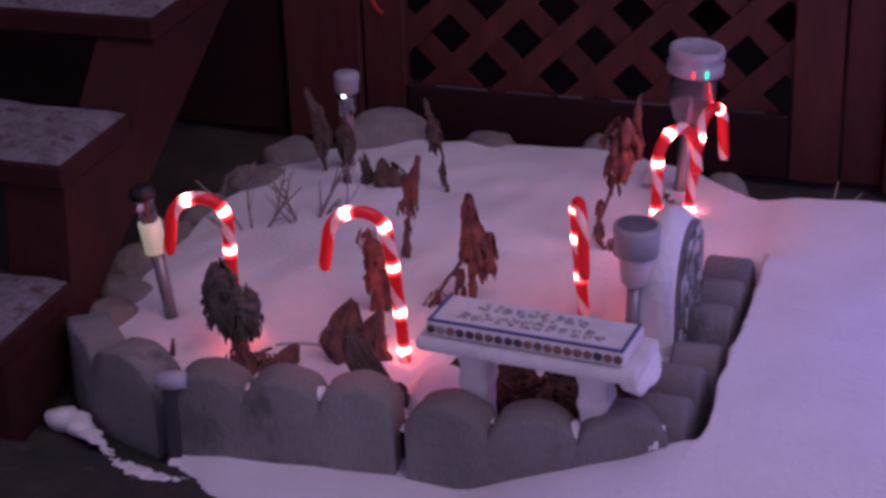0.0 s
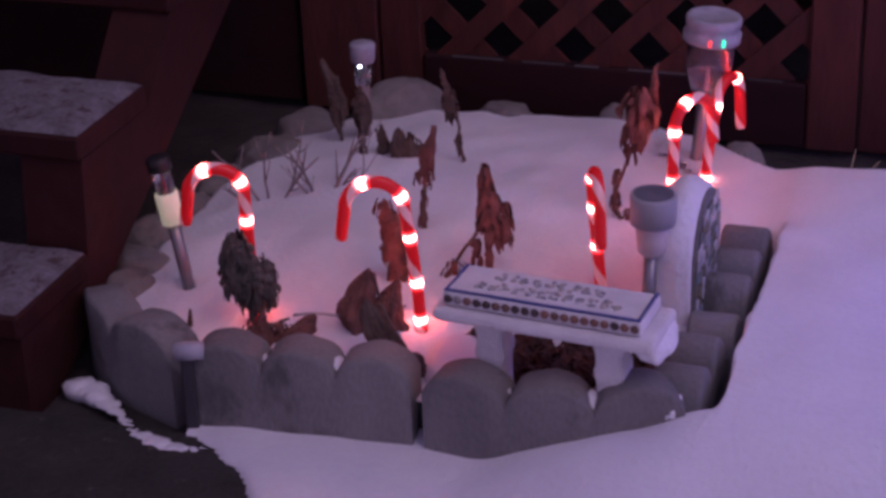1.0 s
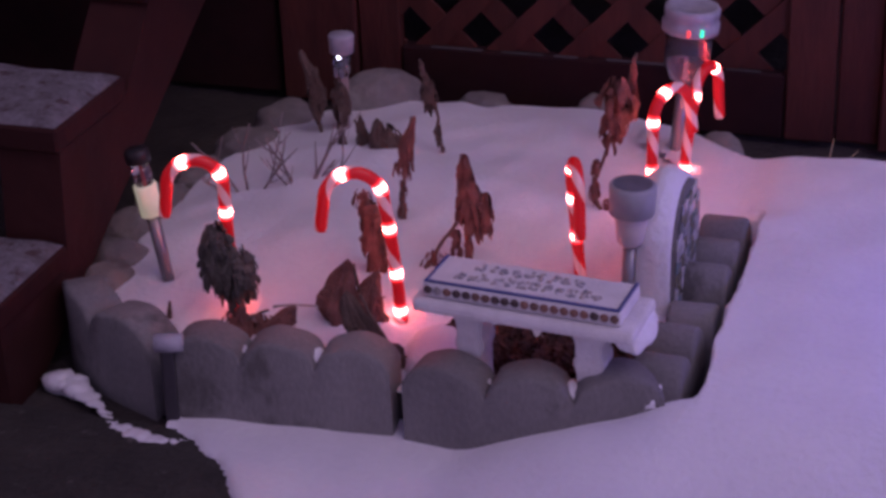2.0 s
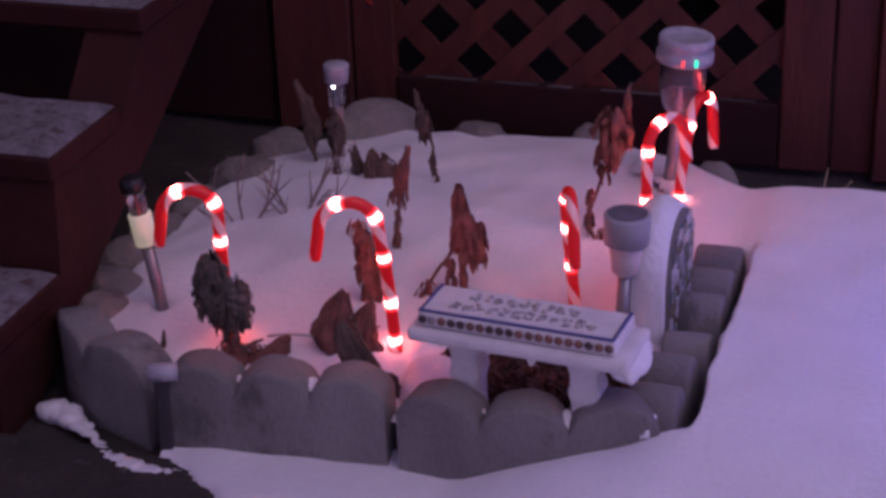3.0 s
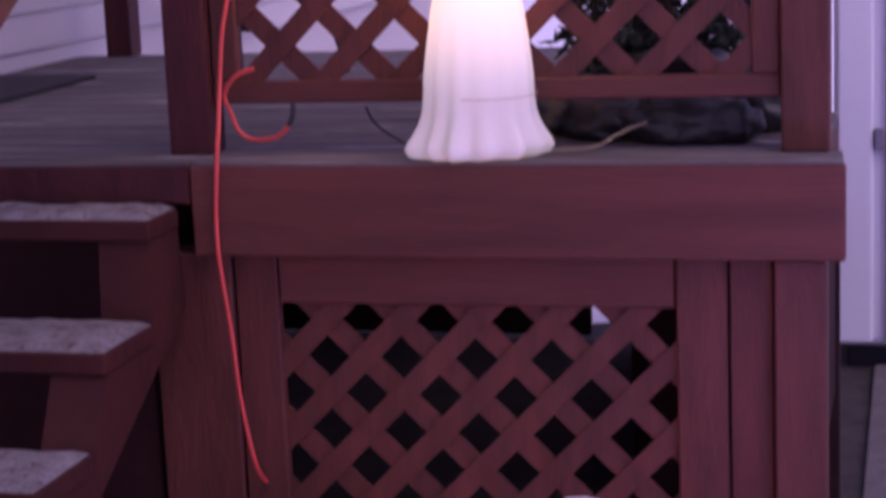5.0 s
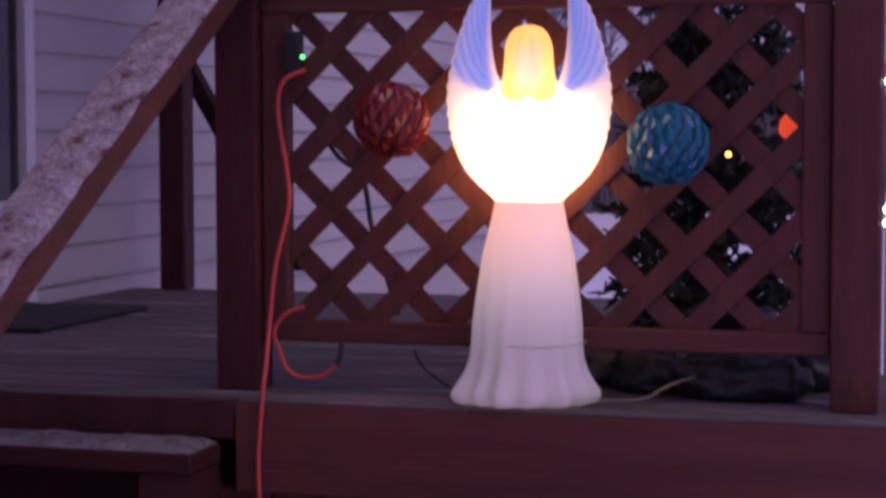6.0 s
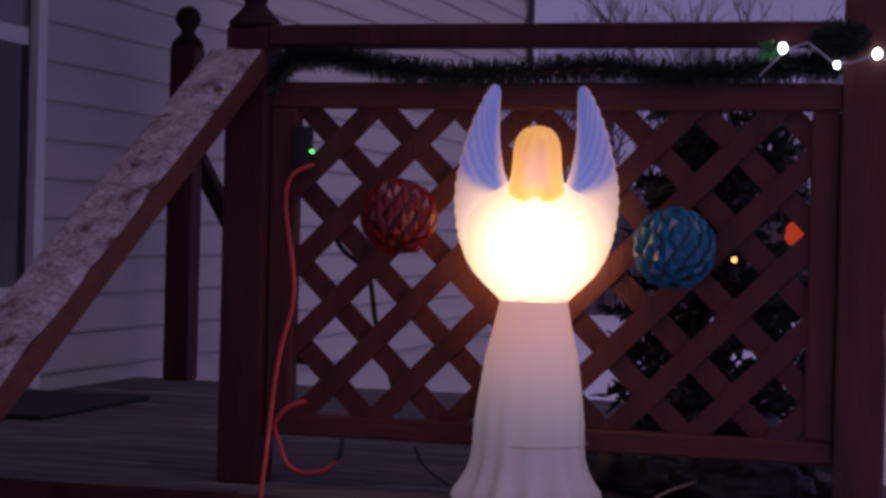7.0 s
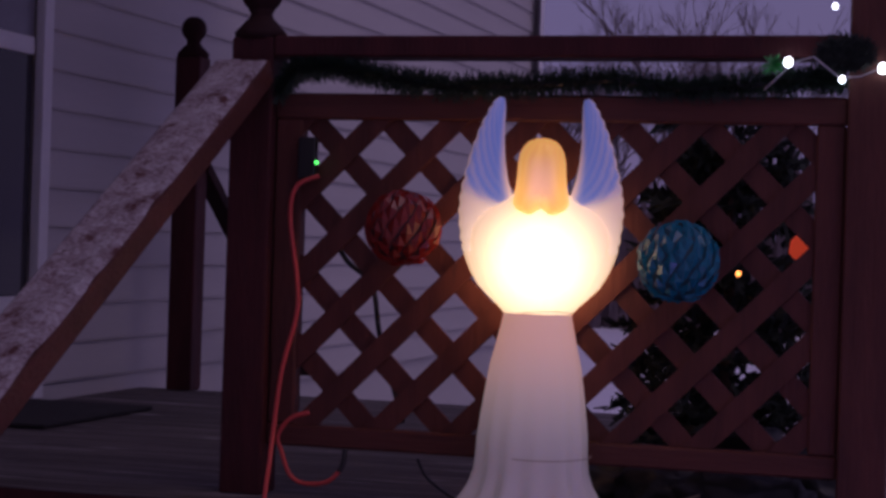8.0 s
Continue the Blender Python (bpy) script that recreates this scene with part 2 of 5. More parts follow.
xs = [-400, -150, -60, -25, -12, -6, -3.5, -2.8, -2.4, -2.2, -1.6, -1.2, -1.0, -0.5, 0.0, 0.6, 1.3, 1.5, 2, 3, 4, 6, 8, 10, 12, 12.2, 25, 60, 150, 400]
ys = [-400, -150, -60, -58, -25, -12, -7, -5, -4.2, -3.9, -3.7, -0.5, -0.4, -0.2, 0.0, 0.7, 1.5, 2.2, 2.6, 2.8, 3.6, 4.2, 5, 6, 7, 8.5, 8.7, 12, 25, 60, 150, 400]
tagged(sheet("snow_field", xs, ys, field_height, SNOW, field_in), "undisturbed snow round the yard", "snow", kind="structure")

# bare slab at the foot of the stairs
bm = boxed((-3.2, -3.6, -0.03), (-0.84, -1.27, 0.012), 0.008)
tagged(part("pavement", bm, SLAB), "worn bare concrete slab with grit", "pavement", kind="structure")
path_bm = boxed((-0.12, 0.05, -0.03), (1.28, 2.13, 0.012), 0.006)
tagged(part("pavement", path_bm, mat("pale_gravel_path", (0.15, 0.135, 0.13), (0.075, 0.068, 0.066), scale=20, rough=0.95, bump=0.7, bump_scale=110, fine=0.45)), "bare grey path beside the deck", "pavement", kind="structure")
# a ragged rim of thin snow along the foot of the edging, lump by lump
rim_bm = bmesh.new()
rim_rng = random.Random(17)
for i in range(70):
    t = i / 69
    x = -1.385 + 0.275 * t
    y = -1.195 - 0.118 * smoothstep(0.0, 0.75, t) + rim_rng.uniform(-0.008, 0.008)
    size = (0.021 - 0.04 * t if t < 0.14 else 0.0085 + 0.004 * math.sin(11 * t)) * rim_rng.uniform(0.6, 1.2)
    made = bmesh.ops.create_icosphere(rim_bm, subdivisions=2, radius=1)["verts"]
    for v in made:
        k = 1 + 0.35 * noise.noise(v.co * 1.7 + Vector((i * 3.1, 0, 0)))
        v.co = Vector((x + v.co.x * size * 1.25 * k, y + v.co.y * size * k, 0.010 + v.co.z * size * (0.85 if t < 0.14 else 0.45) * k))
fringe = new("snow_fringe", finish("snow_fringe", rim_bm, SNOW, True))
tagged(fringe, "ragged rim of thin snow on the slab", "snow", kind="structure")

# ---- deck ----
POST_L, POST_R = -1.43, -0.203


def board(name, lo, hi, material, parent, label="", bevel=0.004):
    return part(name, boxed(lo, hi, bevel, segs=1), material, parent, label)


deck = thing("deck_frame", "red-stained timber deck with a lattice skirt", "deck", kind="structure")
board("fascia", (-1.39, -0.004, 0.765), (-0.125, 0.03, 0.944), REDH, deck)
board("stair_fascia", (-2.75, 0.002, 0.868), (-1.394, 0.03, 0.944), NEWEL, deck)
board("corner_board", (-0.205, 0.032, 0.765), (-0.172, 0.85, 0.92), RED, deck)
# dark boards added where only shade lies behind the open treads
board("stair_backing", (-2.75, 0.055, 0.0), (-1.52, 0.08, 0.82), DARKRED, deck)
board("skirt_post", (-1.50, 0.03, 0.0), (-1.33, 0.12, 0.764), RED, deck)
board("skirt_post", (-0.255, 0.012, 0.0), (-0.16, 0.11, 0.764), RED, deck)
board("skirt_stile", (-1.326, 0.04, 0.0), (-1.236, 0.07, 0.764), RED, deck)
board("skirt_stile", (-0.440, 0.034, 0.0), (-0.345, 0.066, 0.764), RED, deck)
board("skirt_stile", (-0.341, 0.045, 0.0), (-0.259, 0.075, 0.764), RED, deck)
board("skirt_rail", (-1.233, 0.041, 0.662), (-0.443, 0.072, 0.764), REDH, deck)
# the lower rail is darker than the upper one
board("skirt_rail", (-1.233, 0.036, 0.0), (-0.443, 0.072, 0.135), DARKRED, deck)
for a, b in ((-1.17, -1.06), (-1.02, -0.93), (-0.91, -0.86), (-0.80, -0.64), (-0.56, -0.49)):
    board("ledge_snow", (a, 0.0362, 0.1355), (b, 0.048, 0.1368), FROSTY, deck, "thin line of snow on the ledge", 0.0006)
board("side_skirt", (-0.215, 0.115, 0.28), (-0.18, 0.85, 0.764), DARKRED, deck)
# boards added across the rear, closing the space under the deck
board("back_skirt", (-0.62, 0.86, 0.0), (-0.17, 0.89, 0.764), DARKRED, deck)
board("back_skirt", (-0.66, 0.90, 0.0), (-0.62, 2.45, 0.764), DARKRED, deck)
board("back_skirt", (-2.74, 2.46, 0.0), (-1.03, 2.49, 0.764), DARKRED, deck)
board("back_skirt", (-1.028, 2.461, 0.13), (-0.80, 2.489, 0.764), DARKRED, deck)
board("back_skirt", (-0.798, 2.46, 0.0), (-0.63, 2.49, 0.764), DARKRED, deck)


def lattice(parent, x0, x1, z0, z1, cx, cz, y, width, material, pitch=0.152):
    """Two layers of crossing strips with a hole centred at cx, cz, cut off at the rectangle."""
    half = width / 2 * math.sqrt(2)
    for s, yy in ((1, y), (-1, y + 0.0085)):
        base = cz - s * cx + pitch / 2
        for k in range(-14, 15):
            c = base + k * pitch
            # the strip's outline, cut to the rectangle
            quad = [(-9.0, -9.0 * s + c - half), (9.0, 9.0 * s + c - half), (9.0, 9.0 * s + c + half), (-9.0, -9.0 * s + c + half)]
            for axis, val, sign in ((0, x0, 1), (0, x1, -1), (1, z0, 1), (1, z1, -1)):
                out_ = []
                for a, b in zip(quad, quad[1:] + quad[:1]):
                    da, db = sign * (a[axis] - val), sign * (b[axis] - val)
                    if da >= 0:
                        out_.append(a)
                    if da * db < 0:
                        t = da / (da - db)
                        out_.append((a[0] + t * (b[0] - a[0]), a[1] + t * (b[1] - a[1])))
                quad = out_
                if not quad:
                    break
            if len(quad) < 3:
                continue
            bm = bmesh.new()
            f = [bm.verts.new((px, yy, pz)) for px, pz in quad]
            g = [bm.verts.new((px, yy + 0.008, pz)) for px, pz in quad]
            bm.faces.new(f)
            bm.faces.new(g[::-1])
            for i in range(len(f)):
                j = (i + 1) % len(f)
                bm.faces.new((f[i], f[j], g[j], g[i]))
            part("slat", bm, material, parent)


skirt = thing("lattice_skirt", "dark red wooden lattice panel under the deck", "lattice", kind="structure")
lattice(skirt, -1.238, -0.441, 0.11, 0.666, -1.142, 0.5495, 0.050, 0.0445, RED)

floor = thing("deck_floor", "frosty weathered deck boards", "floor", kind="structure")
y = 0.002
while y < 2.4:
    board("plank", (-2.74, max(y, 0.0315), DECK - 0.026), (-0.135 if y < 0.05 else -0.168 if y < 0.7 else -0.64, y + 0.136, DECK), FROSTY, floor, bevel=0.003)
    y += 0.142
board("frost_edge", (-1.38, -0.002, 0.9445), (-0.13, 0.0312, 0.949), FROSTY, floor)
board("frost_edge", (-2.74, 0.004, 0.9445), (-1.396, 0.0312, 0.949), FROSTY, floor)

# ---- railing on the deck ----
railing = thing("railing", "dark red porch railing with a lattice panel", "railing", kind="structure")


def newel(x, y, top, ball=True, w=0.0445, wood=NEWEL):
    p = board("post", (x - w, y - w, DECK), (x + w, y + w, top), wood, railing)
    if ball:
        bm = turned([(0.001, top), (0.052, top), (0.054, top + 0.012), (0.045, top + 0.022), (0.034, top + 0.034), (0.026, top + 0.042), (0.022, top + 0.052), (0.027, top + 0.058)]
                    + [(0.043 * math.cos(a), top + 0.095 + 0.043 * math.sin(a)) for a in (radians(v) for v in range(-55, 91, 12))], 20, Matrix.Translation((x, y, 0)))
        part("finial", bm, DARKRED, p, "turned ball finial", True)
    return p


newel(POST_L, 0.155, 1.875)
newel(POST_R, 0.155, 2.9, False, wood=RED)
newel(-2.575, 2.40, 2.07)
board("top_rail", (POST_L + 0.046, 0.11, 1.836), (POST_R - 0.046, 0.20, 1.878), NEWEL, railing)
board("panel_rail", (-1.384, 0.135, 1.713), (-0.249, 0.175, 1.765), REDH, railing)
board("panel_rail", (-1.384, 0.135, 1.052), (-0.249, 0.175, 1.095), REDH, railing)
board("panel_stile", (-1.383, 0.136, 1.0955), (-1.327, 0.174, 1.7125), RED, railing)
board("panel_stile", (-0.304, 0.136, 1.0955), (-0.250, 0.174, 1.7125), RED, railing)
panel = thing("lattice_panel", "dark red wooden lattice panel in the porch railing", "lattice", kind="structure")
lattice(panel, -1.33, -0.302, 1.093, 1.715, -1.160, 1.642, 0.144, 0.043, RED, 0.1595)

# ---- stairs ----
# patchy dirty snow, its colour lowered further for the shade over the stairs
DIRTYSHADEDSNOW = mat("dirty_crusted_snow_shaded", (0.24, 0.227, 0.25), (0.085, 0.068, 0.072), scale=22, rough=0.85, bump=0.6, bump_scale=110, fine=0.45, spots=(0.08, 0.05, 0.05), spot_scale=34, spot_at=0.55)
stairs = thing("stairs", "dark red wooden stairs with snowy treads", "stairs", kind="structure")
TREADS = [(0.862, -0.15, 0.0), (0.662, -0.39, -0.155), (0.50, -0.70, -0.465), (0.372, -1.05, -0.81), (0.180, -1.29, -1.06)]


def tread_snow(x0, x1, y0, y1, z):
    bm = bmesh.new()
    nx, ny = 50, 12
    grid = [[None] * (nx + 1) for _ in range(ny + 1)]
    for j in range(ny + 1):
        for i in range(nx + 1):
            x, y = x0 + (x1 - x0) * i / nx, y0 + (y1 - y0) * j / ny
            e = min((x - x0) / 0.03, (x1 - x) / 0.03, (y - y0) / 0.02, (y1 - y) / 0.02, 1.0)
            grid[j][i] = bm.verts.new((x, y, z + max(0.0, e) ** 0.5 * (0.012 + 0.006 * wobble(x, y, 12, z * 9) + 0.004 * wobble(x, y, 40, z))))
    for j in range(ny):
        for i in range(nx):
            bm.faces.new((grid[j][i], grid[j][i + 1], grid[j + 1][i + 1], grid[j + 1][i]))
    return bm


for z, front, back in TREADS:
    board("tread", (-2.60, front, z - 0.04), (-1.42, back, z), SHADERED, stairs)
    part("tread_snow", tread_snow(-2.58, -1.425, front + 0.008, back - 0.004, z + 0.0005), DIRTYSHADEDSNOW, stairs, "thin crusted snow", True)
for x0, x1 in ((-1.532, -1.424), (-2.60, -2.56)):
    bm = bmesh.new()
    side = []
    for z, front, back in TREADS:
        side += [(back, z - 0.0405), (front + 0.012, z - 0.0405)]
    side += [(-1.278, -0.01), (-1.20, -0.01), (0.018, 0.66)]
    out_ = []
    for p in side:
        if not out_ or (abs(p[0] - out_[-1][0]) + abs(p[1] - out_[-1][1])) > 1e-4:
            out_.append(p)
    a = [bm.verts.new((x0, py, pz)) for py, pz in out_]
    b = [bm.verts.new((x1, py, pz)) for py, pz in out_]
    bm.faces.new(a)
    bm.faces.new(b[::-1])
    for i in range(len(a)):
        j = (i + 1) % len(a)
        bm.faces.new((a[i], a[j], b[j], b[i]))
    part("stringer", bm, SHADERED, stairs)

# handrail of the stairs, from the corner post down past the slab
handrail = thing("handrail", "red stair handrail with snow along its top", "handrail", kind="structure")
slope = Matrix.Translation((POST_L, 0.10, 1.83)) @ Matrix.Rotation(math.atan2(0.59, 1.0), 4, "X")
part("rail", boxed((-0.072, -1.65, -0.052), (0.045, 0.0, 0.0), 0.006, slope), REDH, handrail)
bm = bmesh.new()
nx, ny = 14, 120
g = [[None] * (nx + 1) for _ in range(ny + 1)]
for j in range(ny + 1):
    for i in range(nx + 1):
        u, v = -0.070 + 0.114 * i / nx, -1.64 + 1.62 * j / ny
        e = max(0.0, min((u + 0.070) / 0.01, (0.044 - u + 0.02 * wobble(v, 0, 9, 2)) / 0.012, 1.0))
        g[j][i] = bm.verts.new(slope @ Vector((u, v, 0.0005 + e * (0.008 + 0.006 * wobble(u, v, 22, 5)))))
for j in range(ny):
    for i in range(nx):
        bm.faces.new((g[j][i], g[j][i + 1], g[j + 1][i + 1], g[j + 1][i]))
part("rail_snow", bm, mat("patchy_snow", (0.50, 0.46, 0.49), (0.16, 0.09, 0.10), scale=30, spots=(0.10, 0.035, 0.035), spot_scale=18, spot_at=0.55, rough=0.8, bump=0.5, bump_scale=120, fine=0.5), handrail, "patchy frozen snow", True)
part("newel_foot", boxed((POST_L - 0.044, -1.62, 0.0), (POST_L + 0.044, -1.53, 0.84), 0.004), RED, handrail)
# the far stair's rail behind the deck
part("far_rail", boxed((-0.03, 0.0, -0.04), (0.03, 1.3, 0.0), 0.004, Matrix.Translation((-2.55, 2.45, 1.72)) @ Matrix.Rotation(-0.62, 4, "X")), DARKRED, handrail)

# unseen eave added over the door and the stairs, widened to shade them
roof = thing("shade_roof", "unseen roof added to shade the door and stairs", "roof", kind="structure")
part("soffit", boxed((-2.80, -2.0, 2.80), (-1.50, 2.9, 2.87), 0.01), WHITE, roof)
part("shingles", boxed((-2.82, -2.04, 2.871), (-1.45, 2.94, 2.91), 0.01), EARTH, roof)

# ---- house ----
WALL = -2.78
house = thing("house", "pale vinyl-sided house wall at dusk", "house", kind="structure")
# the core's unseen front stretch and extra height block sky light from the stairs
part("wall_core", boxed((WALL - 0.25, -3.2, -0.02), (WALL - 0.03, 8.2, 6.2)), SIDING, house)
z = 0.872
while z < 5.1:
    bm = bmesh.new()
    for y0, y1 in ((-0.3, 0.75), (1.785, 8.2)) if z < 3.0 else ((-0.3, 8.2),):
        prof = [(WALL - 0.03, z + 0.1225), (WALL - 0.017, z + 0.1225), (WALL - 0.004, z + 0.008), (WALL - 0.006, z), (WALL - 0.03, z)]
        a = [bm.verts.new((px, y0, pz)) for px, pz in prof]
        b = [bm.verts.new((px, y1, pz)) for px, pz in prof]
        bm.faces.new(a)
        bm.faces.new(b[::-1])
        for i in range(len(a)):
            j = (i + 1) % len(a)
            bm.faces.new((a[i], a[j], b[j], b[i]))
    part("siding_board", bm, SIDING, house)
    z += 0.1222

# ---- flower bed: edging ----
def edging(path, lobes, label, h=0.15, thick=0.068, dip=0.04):
    """A scalloped concrete edging block whose outer foot follows the path (plan points), bed side to its left."""
    pts = [Vector((x, y, 0)) for x, y in path]
    lens = [0.0]
    for a, b in zip(pts, pts[1:]):
        lens.append(lens[-1] + (b - a).length)
    total = lens[-1]
    n = lobes * 14
    bm = bmesh.new()
    secs = []
    for i in range(n + 1):
        u = total * i / n
        k = max(j for j in range(len(lens) - 1) if lens[j] <= u + 1e-9)
        t = (u - lens[k]) / (lens[k + 1] - lens[k])
        p = pts[k].lerp(pts[k + 1], t)
        way = (pts[k + 1] - pts[k]).normalized()
        if k + 2 < len(pts) and t > 0.5:
            way = way.lerp((pts[k + 2] - pts[k + 1]).normalized(), t - 0.5).normalized()
        if k > 0 and t < 0.5:
            way = way.lerp((pts[k] - pts[k - 1]).normalized(), 0.5 - t).normalized()
        inn = Vector((-way.y, way.x, 0))
        w = (u / total * lobes) % 1.0
        top = h - dip * (1 - math.sqrt(max(0.0, 1 - (2 * w - 1) ** 2 * 0.98)))
        top += 0.0025 * wobble(u, h, 30, path[0][0])
        r = 0.007
        prof = [(0, -0.04), (0.001, top * 0.5), (0, top - r), (r * 0.35, top - r * 0.3), (r, top), (thick - r, top), (thick - r * 0.35, top - r * 0.3), (thick, top - r), (thick, -0.04)]
        secs.append([bm.verts.new(p + inn * (d + 0.0015 * wobble(u, z, 25, 3.3)) + Vector((0, 0, z))) for d, z in prof])
    for a, b in zip(secs, secs[1:]):
        for k in range(len(a) - 1):
            bm.faces.new((a[k], b[k], b[k + 1], a[k + 1]))
    bm.faces.new(secs[0][::-1])
    bm.faces.new(secs[-1])
    bmesh.ops.recalc_face_normals(bm, faces=bm.faces)
    me = finish("edging_stone", bm, CONCRETE, True)
    me.set_sharp_from_angle(angle=radians(42))
    ob = new("edging_stone", me)
    return tagged(ob, label, "edging stone", "scalloped edging round the bed")


edging([(-1.425, -1.085), (-1.385, -1.145), (-1.31, -1.195), (-1.200, -1.238)], 2, "curved grey concrete scalloped edging block beside the stairs", 0.150, 0.068, 0.045)
edging([(-1.160, -1.258), (-0.822, -1.228)], 3, "straight grey concrete scalloped edging block with three lobes", 0.155)
edging([(-0.803, -1.232), (-0.70, -1.245), (-0.57, -1.235), (-0.430, -1.182)], 3, "curved grey concrete scalloped edging block before the bench", 0.148)
edging([(-0.414, -1.165), (-0.409, -0.985)], 2, "grey scalloped edging block bared by melting snow", 0.145, 0.074, 0.070)
edging([(-0.400, -0.972), (-0.404, -0.880)], 1, "single grey edging lobe half covered by snow", 0.130, 0.074, 0.060)
edging([(-0.402, -0.866), (-0.402, -0.605)], 3, "grey scalloped edging block in a melted gap", 0.146, 0.076, 0.070)

# little snow caps in the dips of the edging
for cx, cy, cz, r in ((-0.69, -1.205, 0.105, 0.016), (-0.565, -1.195, 0.105, 0.018), (-0.945, -1.205, 0.118, 0.014), (-1.06, -1.215, 0.116, 0.012), (-0.455, -1.16, 0.10, 0.02)):
    bm = bmesh.new()
    bmesh.ops.create_uvsphere(bm, u_segments=12, v_segments=8, radius=1)
    for v in bm.verts:
        v.co = Vector((cx, cy, cz)) + Vector((v.co.x * r, v.co.y * r * 1.6, v.co.z * r * 1.2)) * (1 + 0.25 * noise.noise(v.co * 2 + Vector((cx, cy, 0))))
    tagged(new("snow_clump", finish("snow_clump", bm, SNOW, True)), "small lump of snow between edging lobes", "snow", "snow clumps")


def rock(x, y, z, sx, sy, sz, seed, label):
    bm = bmesh.new()
    bmesh.ops.create_icosphere(bm, subdivisions=4, radius=1)
    for v in bm.verts:
        n = v.co.normalized()
        k = 1 + 0.22 * noise.noise(n * 1.3 + Vector((seed, 0, 0))) + 0.10 * noise.noise(n * 3.1 + Vector((0, seed, 0))) + 0.03 * noise.noise(n * 9 + Vector((0, 0, seed)))
        c = n * k
        c = Vector([math.copysign(abs(q) ** 0.8, q) for q in c])
        v.co = Vector((c.x * sx, c.y * sy, max(-z, c.z * sz)))
    ob = new("rock", finish("rock", bm, ROCK, True))
    ob.matrix_basis = pose(x, y, z, 0, 0, seed * 47)
    return tagged(ob, label, "rock", "rocks round the bed")


for i, (x, y, z, sx, sy, sz) in enumerate((
        (-1.405, -0.985, 0.045, 0.058, 0.055, 0.062), (-1.425, -0.895, 0.045, 0.062, 0.050, 0.064), (-1.455, -0.775, 0.04, 0.062, 0.060, 0.062), (-1.462, -0.645, 0.035, 0.060, 0.058, 0.055),
        (-1.445, -0.51, 0.035, 0.062, 0.06, 0.055), (-1.40, -0.385, 0.045, 0.075, 0.065, 0.055), (-1.375, -0.26, 0.04, 0.078, 0.07, 0.070), (-1.225, -0.14, 0.05, 0.098, 0.065, 0.095),
        (-1.01, -0.11, 0.04, 0.06, 0.05, 0.065), (-0.79, -0.10, 0.04, 0.06, 0.04, 0.066), (-0.535, -0.15, 0.015, 0.045, 0.035, 0.06))):
    rock(x, y, z, sx, sy, sz, 1.3 + i * 2.17, "tan rounded field stone beside the snowy bed" if i < 4 else "grey rounded boulder half in shadow behind the bed")

# bare mulch under the bench: chips over a low heap
bm = bmesh.new()
rng = random.Random(5)
for i in range(900):
    x, y = rng.uniform(-0.80, -0.450), rng.uniform(-1.175, -0.99)
    z = 0.03 + 0.05 * smoothstep(-1.2, -1.0, y) + rng.uniform(0, 0.015)
    m = Matrix.Translation((x, y, z)) @ Euler((rng.uniform(-.7, .7), rng.uniform(-.7, .7), rng.uniform(0, 6.3))).to_matrix().to_4x4()
    a, b, c = rng.uniform(0.006, 0.022), rng.uniform(0.003, 0.009), rng.uniform(0.0015, 0.004)
    box(bm, (-a, -b, -c), (a, b, c), m)
tagged(new("mulch", finish("mulch", bm, MULCH)), "red-brown bark mulch bared under the bench", "mulch", kind="stuff")

